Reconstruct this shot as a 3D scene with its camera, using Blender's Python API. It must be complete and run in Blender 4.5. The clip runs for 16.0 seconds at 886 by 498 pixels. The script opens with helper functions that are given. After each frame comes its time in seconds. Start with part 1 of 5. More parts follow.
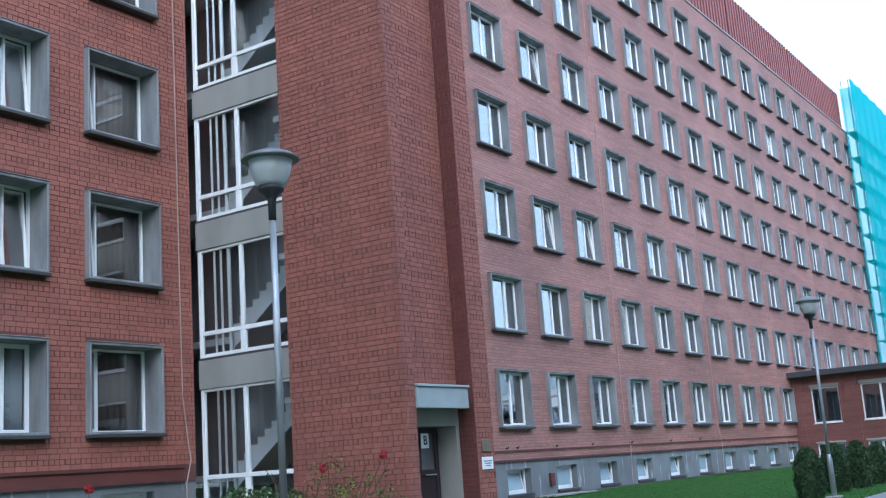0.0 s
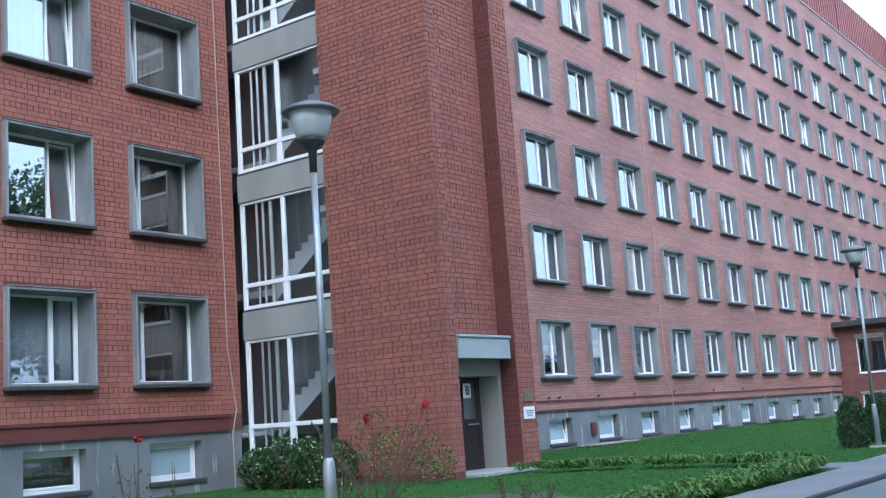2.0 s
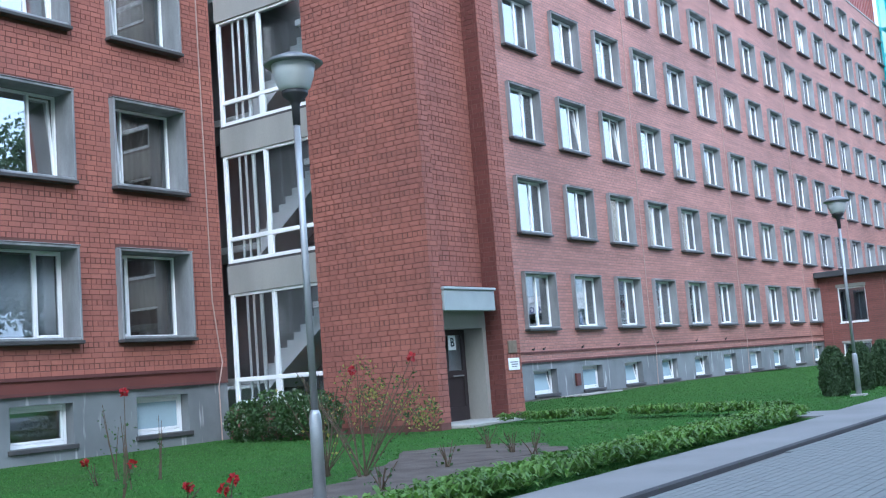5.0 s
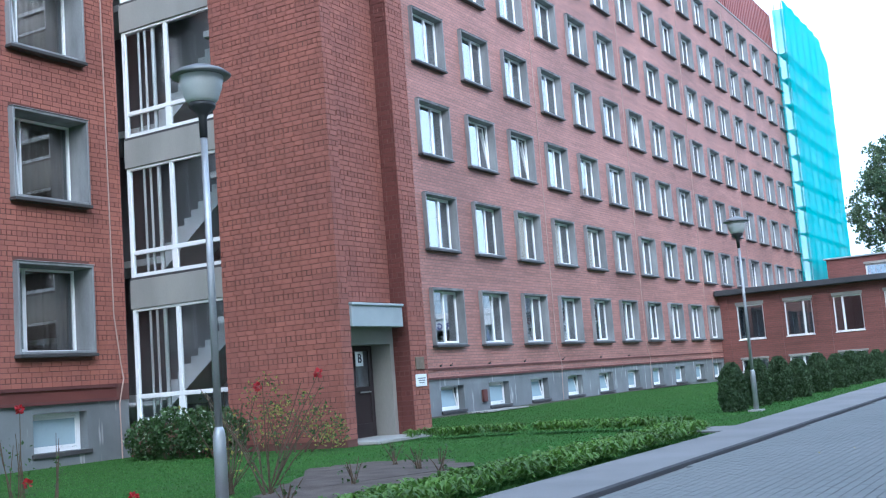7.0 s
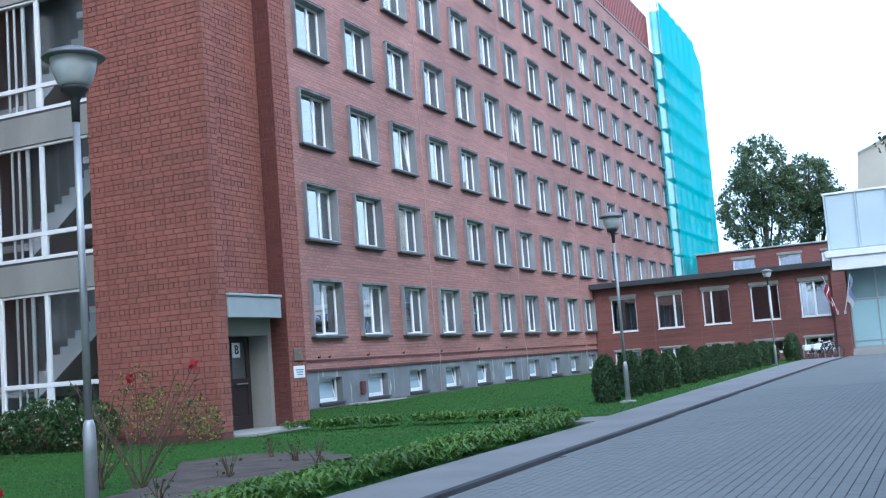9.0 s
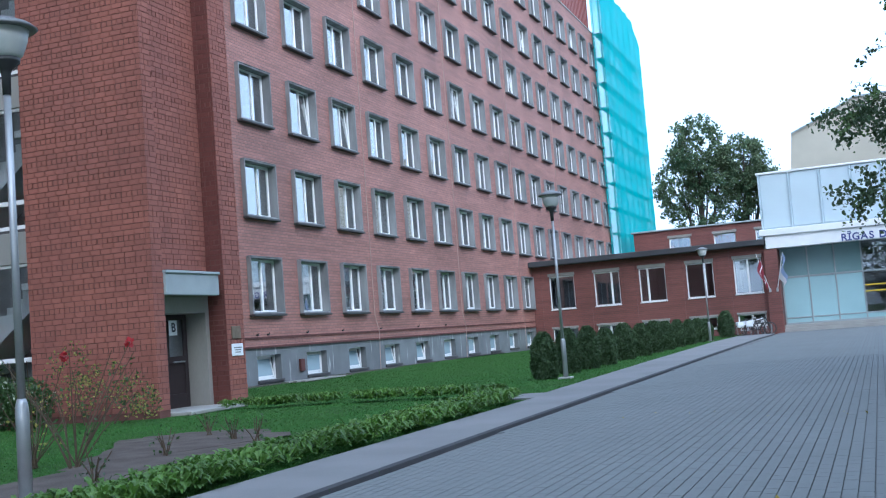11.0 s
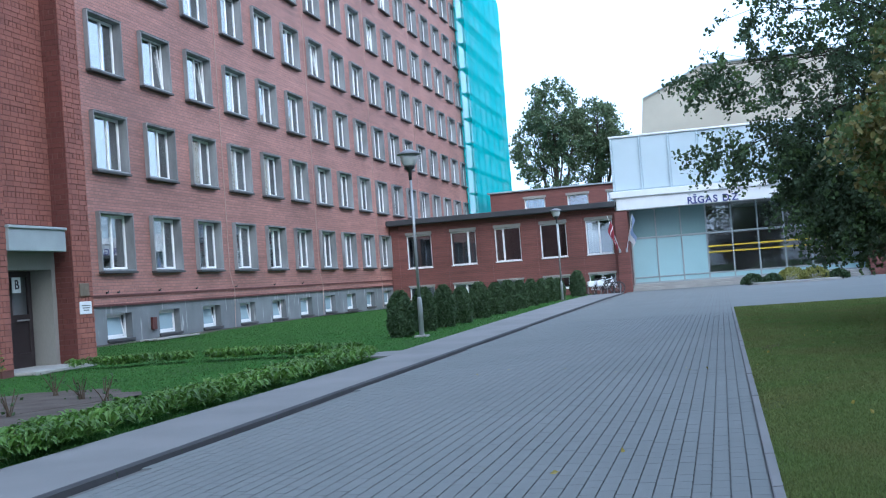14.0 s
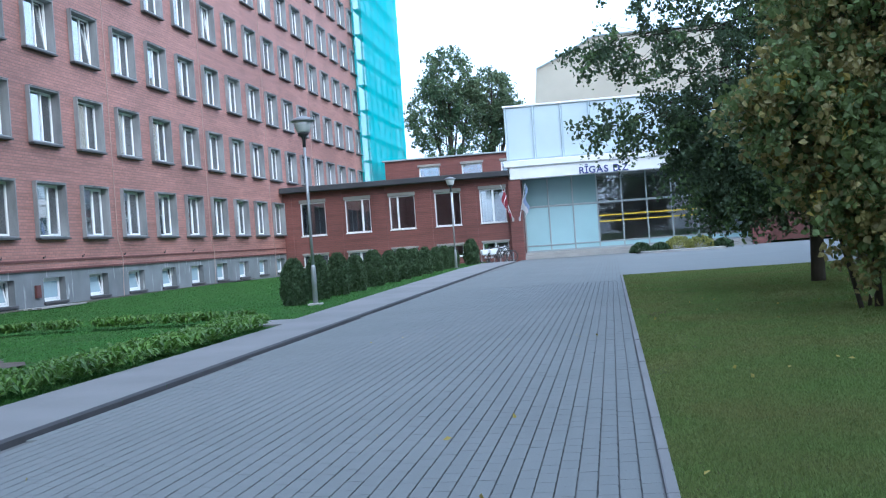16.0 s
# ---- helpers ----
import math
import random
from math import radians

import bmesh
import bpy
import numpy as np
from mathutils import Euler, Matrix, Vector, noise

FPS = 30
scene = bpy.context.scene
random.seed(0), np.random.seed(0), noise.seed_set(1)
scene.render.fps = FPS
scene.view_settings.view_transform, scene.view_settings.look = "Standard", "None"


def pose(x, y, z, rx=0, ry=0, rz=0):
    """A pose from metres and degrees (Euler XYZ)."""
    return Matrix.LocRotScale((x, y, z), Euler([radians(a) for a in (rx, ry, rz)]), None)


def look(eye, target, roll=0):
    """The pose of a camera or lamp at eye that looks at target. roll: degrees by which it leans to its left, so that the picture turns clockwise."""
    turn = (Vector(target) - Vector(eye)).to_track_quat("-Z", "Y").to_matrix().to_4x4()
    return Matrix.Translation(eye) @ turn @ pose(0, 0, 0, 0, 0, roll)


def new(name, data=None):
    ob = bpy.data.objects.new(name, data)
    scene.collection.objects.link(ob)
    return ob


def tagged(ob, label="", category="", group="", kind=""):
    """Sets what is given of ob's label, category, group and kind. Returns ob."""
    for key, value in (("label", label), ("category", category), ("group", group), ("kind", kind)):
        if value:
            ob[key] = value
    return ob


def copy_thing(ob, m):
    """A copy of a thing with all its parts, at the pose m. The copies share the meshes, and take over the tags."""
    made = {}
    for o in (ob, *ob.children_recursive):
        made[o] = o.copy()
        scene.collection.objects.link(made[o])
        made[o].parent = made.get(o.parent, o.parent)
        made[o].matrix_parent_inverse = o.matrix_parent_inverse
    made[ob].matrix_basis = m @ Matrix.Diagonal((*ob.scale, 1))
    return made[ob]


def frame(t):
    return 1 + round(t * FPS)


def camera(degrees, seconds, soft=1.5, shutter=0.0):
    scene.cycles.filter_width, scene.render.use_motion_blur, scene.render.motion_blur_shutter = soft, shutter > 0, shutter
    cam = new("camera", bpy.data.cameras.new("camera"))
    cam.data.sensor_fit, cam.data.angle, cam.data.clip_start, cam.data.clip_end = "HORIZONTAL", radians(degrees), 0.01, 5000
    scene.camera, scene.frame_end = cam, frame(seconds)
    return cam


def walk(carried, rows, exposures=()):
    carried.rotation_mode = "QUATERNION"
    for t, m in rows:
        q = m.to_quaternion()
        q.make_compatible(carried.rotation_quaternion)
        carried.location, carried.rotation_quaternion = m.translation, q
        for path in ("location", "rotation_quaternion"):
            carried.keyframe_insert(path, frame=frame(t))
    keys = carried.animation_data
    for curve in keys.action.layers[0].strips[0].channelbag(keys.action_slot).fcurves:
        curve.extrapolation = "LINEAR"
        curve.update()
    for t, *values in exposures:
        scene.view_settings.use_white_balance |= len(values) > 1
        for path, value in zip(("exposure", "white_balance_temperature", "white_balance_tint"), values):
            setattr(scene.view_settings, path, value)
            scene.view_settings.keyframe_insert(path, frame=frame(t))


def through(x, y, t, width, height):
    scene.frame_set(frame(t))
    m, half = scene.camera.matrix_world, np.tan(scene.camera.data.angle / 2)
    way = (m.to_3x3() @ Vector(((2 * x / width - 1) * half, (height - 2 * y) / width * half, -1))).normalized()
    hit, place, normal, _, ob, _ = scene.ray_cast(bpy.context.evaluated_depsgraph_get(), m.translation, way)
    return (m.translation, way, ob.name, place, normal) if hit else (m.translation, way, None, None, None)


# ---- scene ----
# The camera stands at the edge of the drive and turns to the right.
cam = camera(44.16, 16.0, 1.15)
EYE = (0.0, 0.0, 1.15)
ROWS = [
    (0.0, 101.354, 4.011, 34.122),
    (0.5, 101.136, 3.754, 35.060),
    (1.0, 100.563, 3.768, 35.889),
    (1.5, 99.804, 3.859, 36.244),
    (2.0, 98.942, 3.999, 36.302),
    (2.5, 98.171, 4.097, 36.345),
    (3.0, 97.385, 4.249, 36.352),
    (5.5, 96.302, 4.310, 34.936),
    (6.0, 96.509, 4.373, 33.766),
    (6.5, 96.734, 4.384, 32.383),
    (7.0, 96.870, 4.406, 30.689),
    (7.5, 96.835, 4.355, 29.121),
    (8.0, 96.633, 4.371, 27.411),
    (8.5, 96.309, 4.381, 25.833),
    (9.0, 95.953, 4.366, 24.350),
    (11.5, 94.106, 4.479, 20.325),
    (12.0, 93.647, 4.444, 19.227),
    (12.5, 93.205, 4.442, 18.087),
    (13.0, 92.707, 4.450, 16.640),
    (13.5, 92.274, 4.300, 15.233),
    (14.0, 91.787, 4.283, 13.677),
    (14.5, 91.337, 4.148, 12.230),
    (15.0, 90.836, 4.127, 10.665),
    (15.5, 90.324, 4.139, 9.292),
    (16.0, 89.706, 4.139, 8.121),
]
walk(cam, [(t, pose(*EYE, rx, ry, rz)) for t, rx, ry, rz in ROWS], [(0.0, 1.92, 5000, 5), (2.0, 2.16, 5000, 5), (5.5, 2.42, 5000, 5), (8.0, 2.2, 5000, 5), (9.0, 2.08, 5000, 5), (12.0, 1.95, 5050, 5), (14.5, 2.04, 5050, 5), (16.0, 2.22, 5050, 5)])

# ---- world and light ----
SUN_UP, SUN_ROUND = 34.0, 136.0
world = bpy.data.worlds.new("world")
scene.world = world
world.use_nodes = True
wn = world.node_tree
sky = wn.nodes.new("ShaderNodeTexSky")
sky.sky_type, sky.sun_disc = "NISHITA", False
sky.sun_elevation, sky.sun_rotation = radians(SUN_UP), radians(SUN_ROUND)
sky.air_density, sky.dust_density, sky.ozone_density = 1.0, 7.0, 1.0
cloud = wn.nodes.new("ShaderNodeMix")             # thin even cloud before the sky
cloud.data_type = "RGBA"
cloud.inputs[0].default_value = 0.85
cloud.inputs[7].default_value = (2.15, 2.42, 2.8, 1)
wn.links.new(sky.outputs[0], cloud.inputs[6])
wn.links.new(cloud.outputs[2], wn.nodes["Background"].inputs[0])
wn.nodes["Background"].inputs[1].default_value = 0.165
sun = new("sun", bpy.data.lights.new("sun", "SUN"))
sun.data.energy, sun.data.angle, sun.data.color = 0.32, radians(75), (1.0, 0.97, 0.94)
sun.matrix_world = look((60 * math.sin(radians(SUN_ROUND)), 60 * math.cos(radians(SUN_ROUND)), 60 * math.tan(radians(SUN_UP))), (0, 0, 0))


# ---- materials ----
def material(name, colour, rough=0.8, vary=0.15, scale=3.0, fine=60.0, bump=0.2, metal=0.0, island=0.0, per_object=0.0, other=None, spec=0.5, stretch=(1, 1, 1)):
    """A surface with broad stains, fine grain and relief."""
    m = bpy.data.materials.new(name)
    m.use_nodes = True
    n, l = m.node_tree.nodes, m.node_tree.links
    p = n["Principled BSDF"]
    p.inputs["Roughness"].default_value, p.inputs["Metallic"].default_value = rough, metal
    p.inputs["Specular IOR Level"].default_value = spec
    geo = n.new("ShaderNodeNewGeometry")
    mp = n.new("ShaderNodeMapping")
    mp.inputs["Scale"].default_value = stretch
    l.new(geo.outputs["Position"], mp.inputs["Vector"])
    big, small = n.new("ShaderNodeTexNoise"), n.new("ShaderNodeTexNoise")
    big.inputs["Scale"].default_value, small.inputs["Scale"].default_value = scale, fine
    big.inputs["Detail"].default_value, small.inputs["Detail"].default_value = 4, 3
    l.new(mp.outputs[0], big.inputs["Vector"])
    l.new(mp.outputs[0], small.inputs["Vector"])
    c2 = other or tuple(c * 0.6 for c in colour)
    mix = n.new("ShaderNodeMix")
    mix.data_type = "RGBA"
    mix.inputs[6].default_value, mix.inputs[7].default_value = (*colour, 1), (*c2, 1)
    ramp = n.new("ShaderNodeMapRange")
    ramp.inputs[1].default_value, ramp.inputs[2].default_value = 0.35, 0.7
    ramp.inputs[3].default_value, ramp.inputs[4].default_value = 0.0, min(1.0, vary * 3)
    l.new(big.outputs[0], ramp.inputs[0])
    l.new(ramp.outputs[0], mix.inputs[0])
    hsv = n.new("ShaderNodeHueSaturation")
    l.new(mix.outputs[2], hsv.inputs["Color"])
    add = n.new("ShaderNodeMath")
    add.operation = "MULTIPLY_ADD"
    add.inputs[1].default_value, add.inputs[2].default_value = vary, 1 - vary / 2
    l.new(small.outputs[0], add.inputs[0])
    last = add
    for amount, node, socket in ((island, geo, "Random Per Island"), (per_object, None, "Random")):
        if amount:
            node = node or n.new("ShaderNodeObjectInfo")
            more = n.new("ShaderNodeMath")
            more.operation = "MULTIPLY_ADD"
            more.inputs[1].default_value = amount
            l.new(node.outputs[socket], more.inputs[0])
            l.new(last.outputs[0], more.inputs[2])
            shift = n.new("ShaderNodeMath")
            shift.operation = "SUBTRACT"
            shift.inputs[1].default_value = amount / 2
            l.new(more.outputs[0], shift.inputs[0])
            last = shift
    l.new(last.outputs[0], hsv.inputs["Value"])
    l.new(hsv.outputs[0], p.inputs["Base Color"])
    if bump:
        b = n.new("ShaderNodeBump")
        b.inputs["Strength"].default_value, b.inputs["Distance"].default_value = bump, 0.01
        l.new(small.outputs[0], b.inputs["Height"])
        l.new(b.outputs[0], p.inputs["Normal"])
    return m


def brick_wall_material(name, colour, other, mortar):
    """Brickwork too far off for single bricks, in courses of 0.11 m with recessed joints."""
    m = bpy.data.materials.new(name)
    m.use_nodes = True
    n, l = m.node_tree.nodes, m.node_tree.links
    p = n["Principled BSDF"]
    p.inputs["Roughness"].default_value, p.inputs["Specular IOR Level"].default_value = 0.64, 0.5
    geo, sep, com = n.new("ShaderNodeNewGeometry"), n.new("ShaderNodeSeparateXYZ"), n.new("ShaderNodeCombineXYZ")
    l.new(geo.outputs["Position"], sep.inputs[0])
    s = n.new("ShaderNodeMath")
    l.new(sep.outputs[0], s.inputs[0])
    l.new(sep.outputs[1], s.inputs[1])
    l.new(s.outputs[0], com.inputs[0])
    l.new(sep.outputs[2], com.inputs[1])
    br = n.new("ShaderNodeTexBrick")
    br.inputs["Scale"].default_value = 1.0
    br.inputs["Brick Width"].default_value, br.inputs["Row Height"].default_value = 0.27, 0.11
    br.inputs["Mortar Size"].default_value, br.inputs["Mortar Smooth"].default_value = 0.015, 0.3
    br.inputs["Color1"].default_value, br.inputs["Color2"].default_value, br.inputs["Mortar"].default_value = (*colour, 1), (*other, 1), (*mortar, 1)
    l.new(com.outputs[0], br.inputs["Vector"])
    big = n.new("ShaderNodeTexNoise")
    big.inputs["Scale"].default_value, big.inputs["Detail"].default_value = 0.25, 6
    l.new(geo.outputs["Position"], big.inputs["Vector"])
    hsv, mr = n.new("ShaderNodeHueSaturation"), n.new("ShaderNodeMapRange")
    mr.inputs[1].default_value, mr.inputs[2].default_value, mr.inputs[3].default_value, mr.inputs[4].default_value = 0.3, 0.7, 0.8, 1.2
    l.new(big.outputs[0], mr.inputs[0])
    fine, low, span, both = n.new("ShaderNodeTexNoise"), n.new("ShaderNodeMapping"), n.new("ShaderNodeMapRange"), n.new("ShaderNodeMath")
    low.inputs["Scale"].default_value = (0.5, 0.5, 9.0)         # courses laid from darker and lighter loads
    fine.inputs["Scale"].default_value, fine.inputs["Detail"].default_value = 1.0, 4
    l.new(geo.outputs["Position"], low.inputs["Vector"])
    l.new(low.outputs[0], fine.inputs["Vector"])
    span.inputs[1].default_value, span.inputs[2].default_value, span.inputs[3].default_value, span.inputs[4].default_value = 0.3, 0.7, 0.84, 1.16
    l.new(fine.outputs[0], span.inputs[0])
    both.operation = "MULTIPLY"
    l.new(mr.outputs[0], both.inputs[0])
    l.new(span.outputs[0], both.inputs[1])
    l.new(both.outputs[0], hsv.inputs["Value"])
    l.new(br.outputs["Color"], hsv.inputs["Color"])
    l.new(hsv.outputs[0], p.inputs["Base Color"])
    b = n.new("ShaderNodeBump")
    b.invert = True
    b.inputs["Strength"].default_value, b.inputs["Distance"].default_value = 0.6, 0.01
    l.new(br.outputs["Fac"], b.inputs["Height"])
    l.new(b.outputs[0], p.inputs["Normal"])
    return m


def glass_material(name, tint, ior=1.5, clear=0.9):
    m = bpy.data.materials.new(name)
    m.use_nodes = True
    n, l = m.node_tree.nodes, m.node_tree.links
    n.remove(n["Principled BSDF"])
    see, gloss, mix, fr = n.new("ShaderNodeBsdfTransparent"), n.new("ShaderNodeBsdfGlossy"), n.new("ShaderNodeMixShader"), n.new("ShaderNodeLayerWeight")
    see.inputs[0].default_value = (*[c * clear for c in tint], 1)
    gloss.inputs["Roughness"].default_value = 0.01
    fr.inputs["Blend"].default_value = 0.5
    low = ((ior - 1) / (ior + 1)) ** 2                           # gloss seen straight on, rising to the edge
    steep, rise = n.new("ShaderNodeMath"), n.new("ShaderNodeMapRange")
    steep.operation = "POWER"
    steep.inputs[1].default_value = 5
    l.new(fr.outputs["Facing"], steep.inputs[0])
    l.new(steep.outputs[0], rise.inputs[0])
    rise.inputs[3].default_value, rise.inputs[4].default_value = low, 1.0
    l.new(rise.outputs[0], mix.inputs[0])
    l.new(see.outputs[0], mix.inputs[1])
    l.new(gloss.outputs[0], mix.inputs[2])
    l.new(mix.outputs[0], n["Material Output"].inputs[0])
    return m


def leaf_material(name, colour, other, rough=0.5, through=0.35, apart=0.5):
    m = material(name, colour, rough, 0.25, 0.8, 30, 0.0, island=apart, other=other)
    n, l = m.node_tree.nodes, m.node_tree.links
    p = n["Principled BSDF"]
    tr, mix = n.new("ShaderNodeBsdfTranslucent"), n.new("ShaderNodeMixShader")
    mix.inputs[0].default_value = through
    l.new(p.inputs["Base Color"].links[0].from_socket, tr.inputs[0])
    l.new(p.outputs[0], mix.inputs[1])
    l.new(tr.outputs[0], mix.inputs[2])
    l.new(mix.outputs[0], n["Material Output"].inputs[0])
    return m


BRICK = material("red brick", (0.30, 0.112, 0.082), 0.8, 0.22, 0.9, 38, 0.6, island=0.2, per_object=0.2, other=(0.215, 0.085, 0.07))
MORTAR = material("dark mortar", (0.15, 0.066, 0.056), 0.95, 0.2, 2, 60, 0.3)
BRICK_FAR = brick_wall_material("red brickwork", (0.37, 0.172, 0.138), (0.29, 0.137, 0.113), (0.22, 0.125, 0.108))
BRICK_ANNEX = brick_wall_material("dark red brickwork", (0.19, 0.067, 0.054), (0.165, 0.058, 0.048), (0.12, 0.054, 0.048))
BAND = material("dark red ledge", (0.11, 0.038, 0.034), 0.8, 0.2, 1.5, 40, 0.2)
CONCRETE = material("grey concrete", (0.30, 0.29, 0.27), 0.9, 0.2, 1.2, 50, 0.3, other=(0.2, 0.2, 0.19), stretch=(1, 1, 0.3))
SURROUND = material("weathered grey window surround", (0.27, 0.278, 0.29), 0.85, 0.3, 2.2, 60, 0.2, other=(0.14, 0.143, 0.15), stretch=(1, 1, 0.25))
SILL = material("dark sheet metal sill", (0.06, 0.058, 0.06), 0.6, 0.2, 3, 50, 0.05)
PLINTH = material("stained plinth concrete", (0.185, 0.2, 0.21), 0.9, 0.25, 0.8, 50, 0.3, other=(0.105, 0.112, 0.118))
nodes, links = PLINTH.node_tree.nodes, PLINTH.node_tree.links
streak, place, where, lift, fade = (nodes.new("ShaderNode" + k) for k in ("TexNoise", "Mapping", "NewGeometry", "MapRange", "Mix"))
place.inputs["Scale"].default_value = (3.2, 3.2, 0.45)       # pale lime runs down the wall
streak.inputs["Scale"].default_value, streak.inputs["Detail"].default_value = 1.6, 3
links.new(where.outputs["Position"], place.inputs["Vector"])
links.new(place.outputs[0], streak.inputs["Vector"])
lift.inputs[1].default_value, lift.inputs[2].default_value, lift.inputs[4].default_value = 0.62, 0.7, 0.9
links.new(streak.outputs[0], lift.inputs[0])
fade.data_type = "RGBA"
fade.inputs[7].default_value = (0.38, 0.39, 0.39, 1)
links.new(lift.outputs[0], fade.inputs[0])
links.new(nodes["Principled BSDF"].inputs["Base Color"].links[0].from_socket, fade.inputs[6])
links.new(fade.outputs[2], nodes["Principled BSDF"].inputs["Base Color"])
# darker brown brick for the pilaster side and the left wing's ledge course
BRICK_DARK = material("dark brown brick", (0.13, 0.04, 0.032), 0.85, 0.2, 0.5, 45, 0.35, island=0.2, other=(0.09, 0.03, 0.026))
DRAPE = material("dark brown drape", (0.26, 0.2, 0.16), 0.9, 0.2, 2, 40, 0.0, stretch=(5, 5, 0.3))
PVC = material("white window frame", (0.8, 0.81, 0.82), 0.35, 0.04, 2, 40, 0.0)
GLASS = glass_material("window glass", (0.88, 0.92, 0.95), 5.6, 1.0)
GLASS_DARK = glass_material("stair glass", (0.95, 0.97, 0.98), 1.5, 1.0)
GLASS_HALL = glass_material("annex glass", (0.85, 0.88, 0.9), 2.6, 0.95)
STAIRWELL = material("grey stairwell plaster", (0.22, 0.22, 0.23), 0.9, 0.08, 1, 20, 0.0)
FROSTED = material("pale frosted pane", (0.36, 0.46, 0.52), 0.12, 0.1, 0.5, 20, 0.0)
ROOM = material("dim room", (0.4, 0.36, 0.33), 0.9, 0.2, 1, 20, 0.0)
CURTAIN = material("pale curtain", (0.78, 0.8, 0.82), 0.9, 0.1, 3, 60, 0.0, stretch=(6, 6, 0.2))
STEEL = material("galvanised steel", (0.42, 0.43, 0.44), 0.4, 0.15, 5, 80, 0.05, metal=0.6)
BLACK = material("black metal", (0.03, 0.03, 0.032), 0.5, 0.1, 5, 80, 0.0)
BOWL = material("milky lamp bowl", (0.52, 0.54, 0.53), 0.3, 0.08, 6, 60, 0.0)
HOOD = material("grey lamp hood", (0.2, 0.205, 0.21), 0.45, 0.1, 6, 60, 0.0, metal=0.4)
CLAD = material("red sheet metal", (0.28, 0.07, 0.055), 0.5, 0.15, 1, 30, 0.05, metal=0.1)
CABLE = material("pale pink cable", (0.45, 0.32, 0.28), 0.6, 0.1, 5, 50, 0.0)
DOORPAINT = material("dark brown door", (0.028, 0.02, 0.022), 0.4, 0.15, 3, 50, 0.02)
SHEET = material("grey painted sheet metal", (0.33, 0.37, 0.38), 0.5, 0.12, 1.5, 40, 0.05)
WHITE = material("white plate", (0.8, 0.82, 0.85), 0.4, 0.05, 4, 40, 0.0)
INK = material("dark ink", (0.03, 0.035, 0.06), 0.6, 0.05, 4, 40, 0.0)
NAVY = material("navy lettering", (0.05, 0.06, 0.22), 0.5, 0.05, 4, 40, 0.0)
PAVER = material("grey concrete paver", (0.2, 0.208, 0.206), 0.95, 0.14, 0.5, 70, 0.35, island=0.04, per_object=0.04, other=(0.168, 0.177, 0.175), spec=0.12)
JOINT = material("sandy paving joint", (0.15, 0.146, 0.142), 0.95, 0.2, 3, 80, 0.3)
WALKWAY = material("grey walkway concrete", (0.24, 0.235, 0.235), 0.92, 0.14, 0.7, 90, 0.35, spec=0.15)
KERB = material("dark kerb stone", (0.055, 0.055, 0.06), 0.9, 0.2, 2, 70, 0.3)
EARTH = material("bare garden soil", (0.13, 0.11, 0.098), 0.95, 0.3, 2.5, 40, 0.8, spec=0.05)
TURF = material("mown grass", (0.042, 0.112, 0.022), 0.9, 0.25, 0.6, 90, 0.8, other=(0.045, 0.085, 0.026), spec=0.03)
TURF_DRY = material("worn grass", (0.07, 0.105, 0.026), 0.9, 0.35, 0.5, 90, 0.8, other=(0.098, 0.087, 0.035), spec=0.03)
BLADE = leaf_material("grass blade", (0.078, 0.18, 0.042), (0.08, 0.16, 0.042), 0.9, 0.4, 0.08)
BLADE_DRY = leaf_material("worn grass blade", (0.15, 0.215, 0.056), (0.2, 0.19, 0.067), 0.9, 0.4, 0.3)
HOSTA = leaf_material("hosta leaf", (0.12, 0.225, 0.035), (0.055, 0.115, 0.02), 0.45)
THUJA = leaf_material("thuja foliage", (0.05, 0.088, 0.03), (0.035, 0.065, 0.024), 0.7, 0.1)
LINDEN = leaf_material("dark tree leaf", (0.105, 0.15, 0.075), (0.075, 0.11, 0.055), 0.6, 0.4)
LINDEN_LIGHT = leaf_material("green tree leaf", (0.15, 0.22, 0.08), (0.11, 0.17, 0.06), 0.55, 0.4)
MAPLE_GREEN = leaf_material("green maple leaf", (0.16, 0.21, 0.07), (0.12, 0.17, 0.055), 0.55, 0.35)
FAR_LEAF = leaf_material("far tree leaf", (0.12, 0.16, 0.08), (0.09, 0.125, 0.06), 0.6, 0.4)
MAPLE = leaf_material("yellowing tree leaf", (0.3, 0.26, 0.09), (0.2, 0.165, 0.06), 0.5, 0.3)
YELLOW = leaf_material("yellow leaf", (0.42, 0.34, 0.07), (0.2, 0.16, 0.04), 0.5, 0.3)
SHRUB = leaf_material("shrub leaf", (0.05, 0.10, 0.025), (0.03, 0.07, 0.02), 0.5, 0.25)
SHRUB_YELLOW = leaf_material("pale shrub leaf", (0.30, 0.29, 0.07), (0.16, 0.18, 0.04), 0.5, 0.3)
PETAL = leaf_material("red rose petal", (0.38, 0.012, 0.02), (0.25, 0.01, 0.015), 0.5, 0.2)
BARK = material("grey brown bark", (0.075, 0.06, 0.045), 0.95, 0.3, 4, 40, 0.9, stretch=(1, 1, 0.3))
STEM = material("brown stem", (0.10, 0.07, 0.045), 0.9, 0.2, 5, 50, 0.2)
PLASTER = material("beige plaster", (0.44, 0.40, 0.33), 0.9, 0.15, 0.3, 20, 0.2)
ROOFING = material("dark roofing felt", (0.05, 0.052, 0.058), 0.8, 0.2, 1, 40, 0.2)
FACING = material("pale blue grey facade panel", (0.52, 0.61, 0.66), 0.3, 0.06, 0.4, 30, 0.0)
STONE = material("pale stone steps", (0.36, 0.35, 0.33), 0.85, 0.15, 1, 50, 0.2)


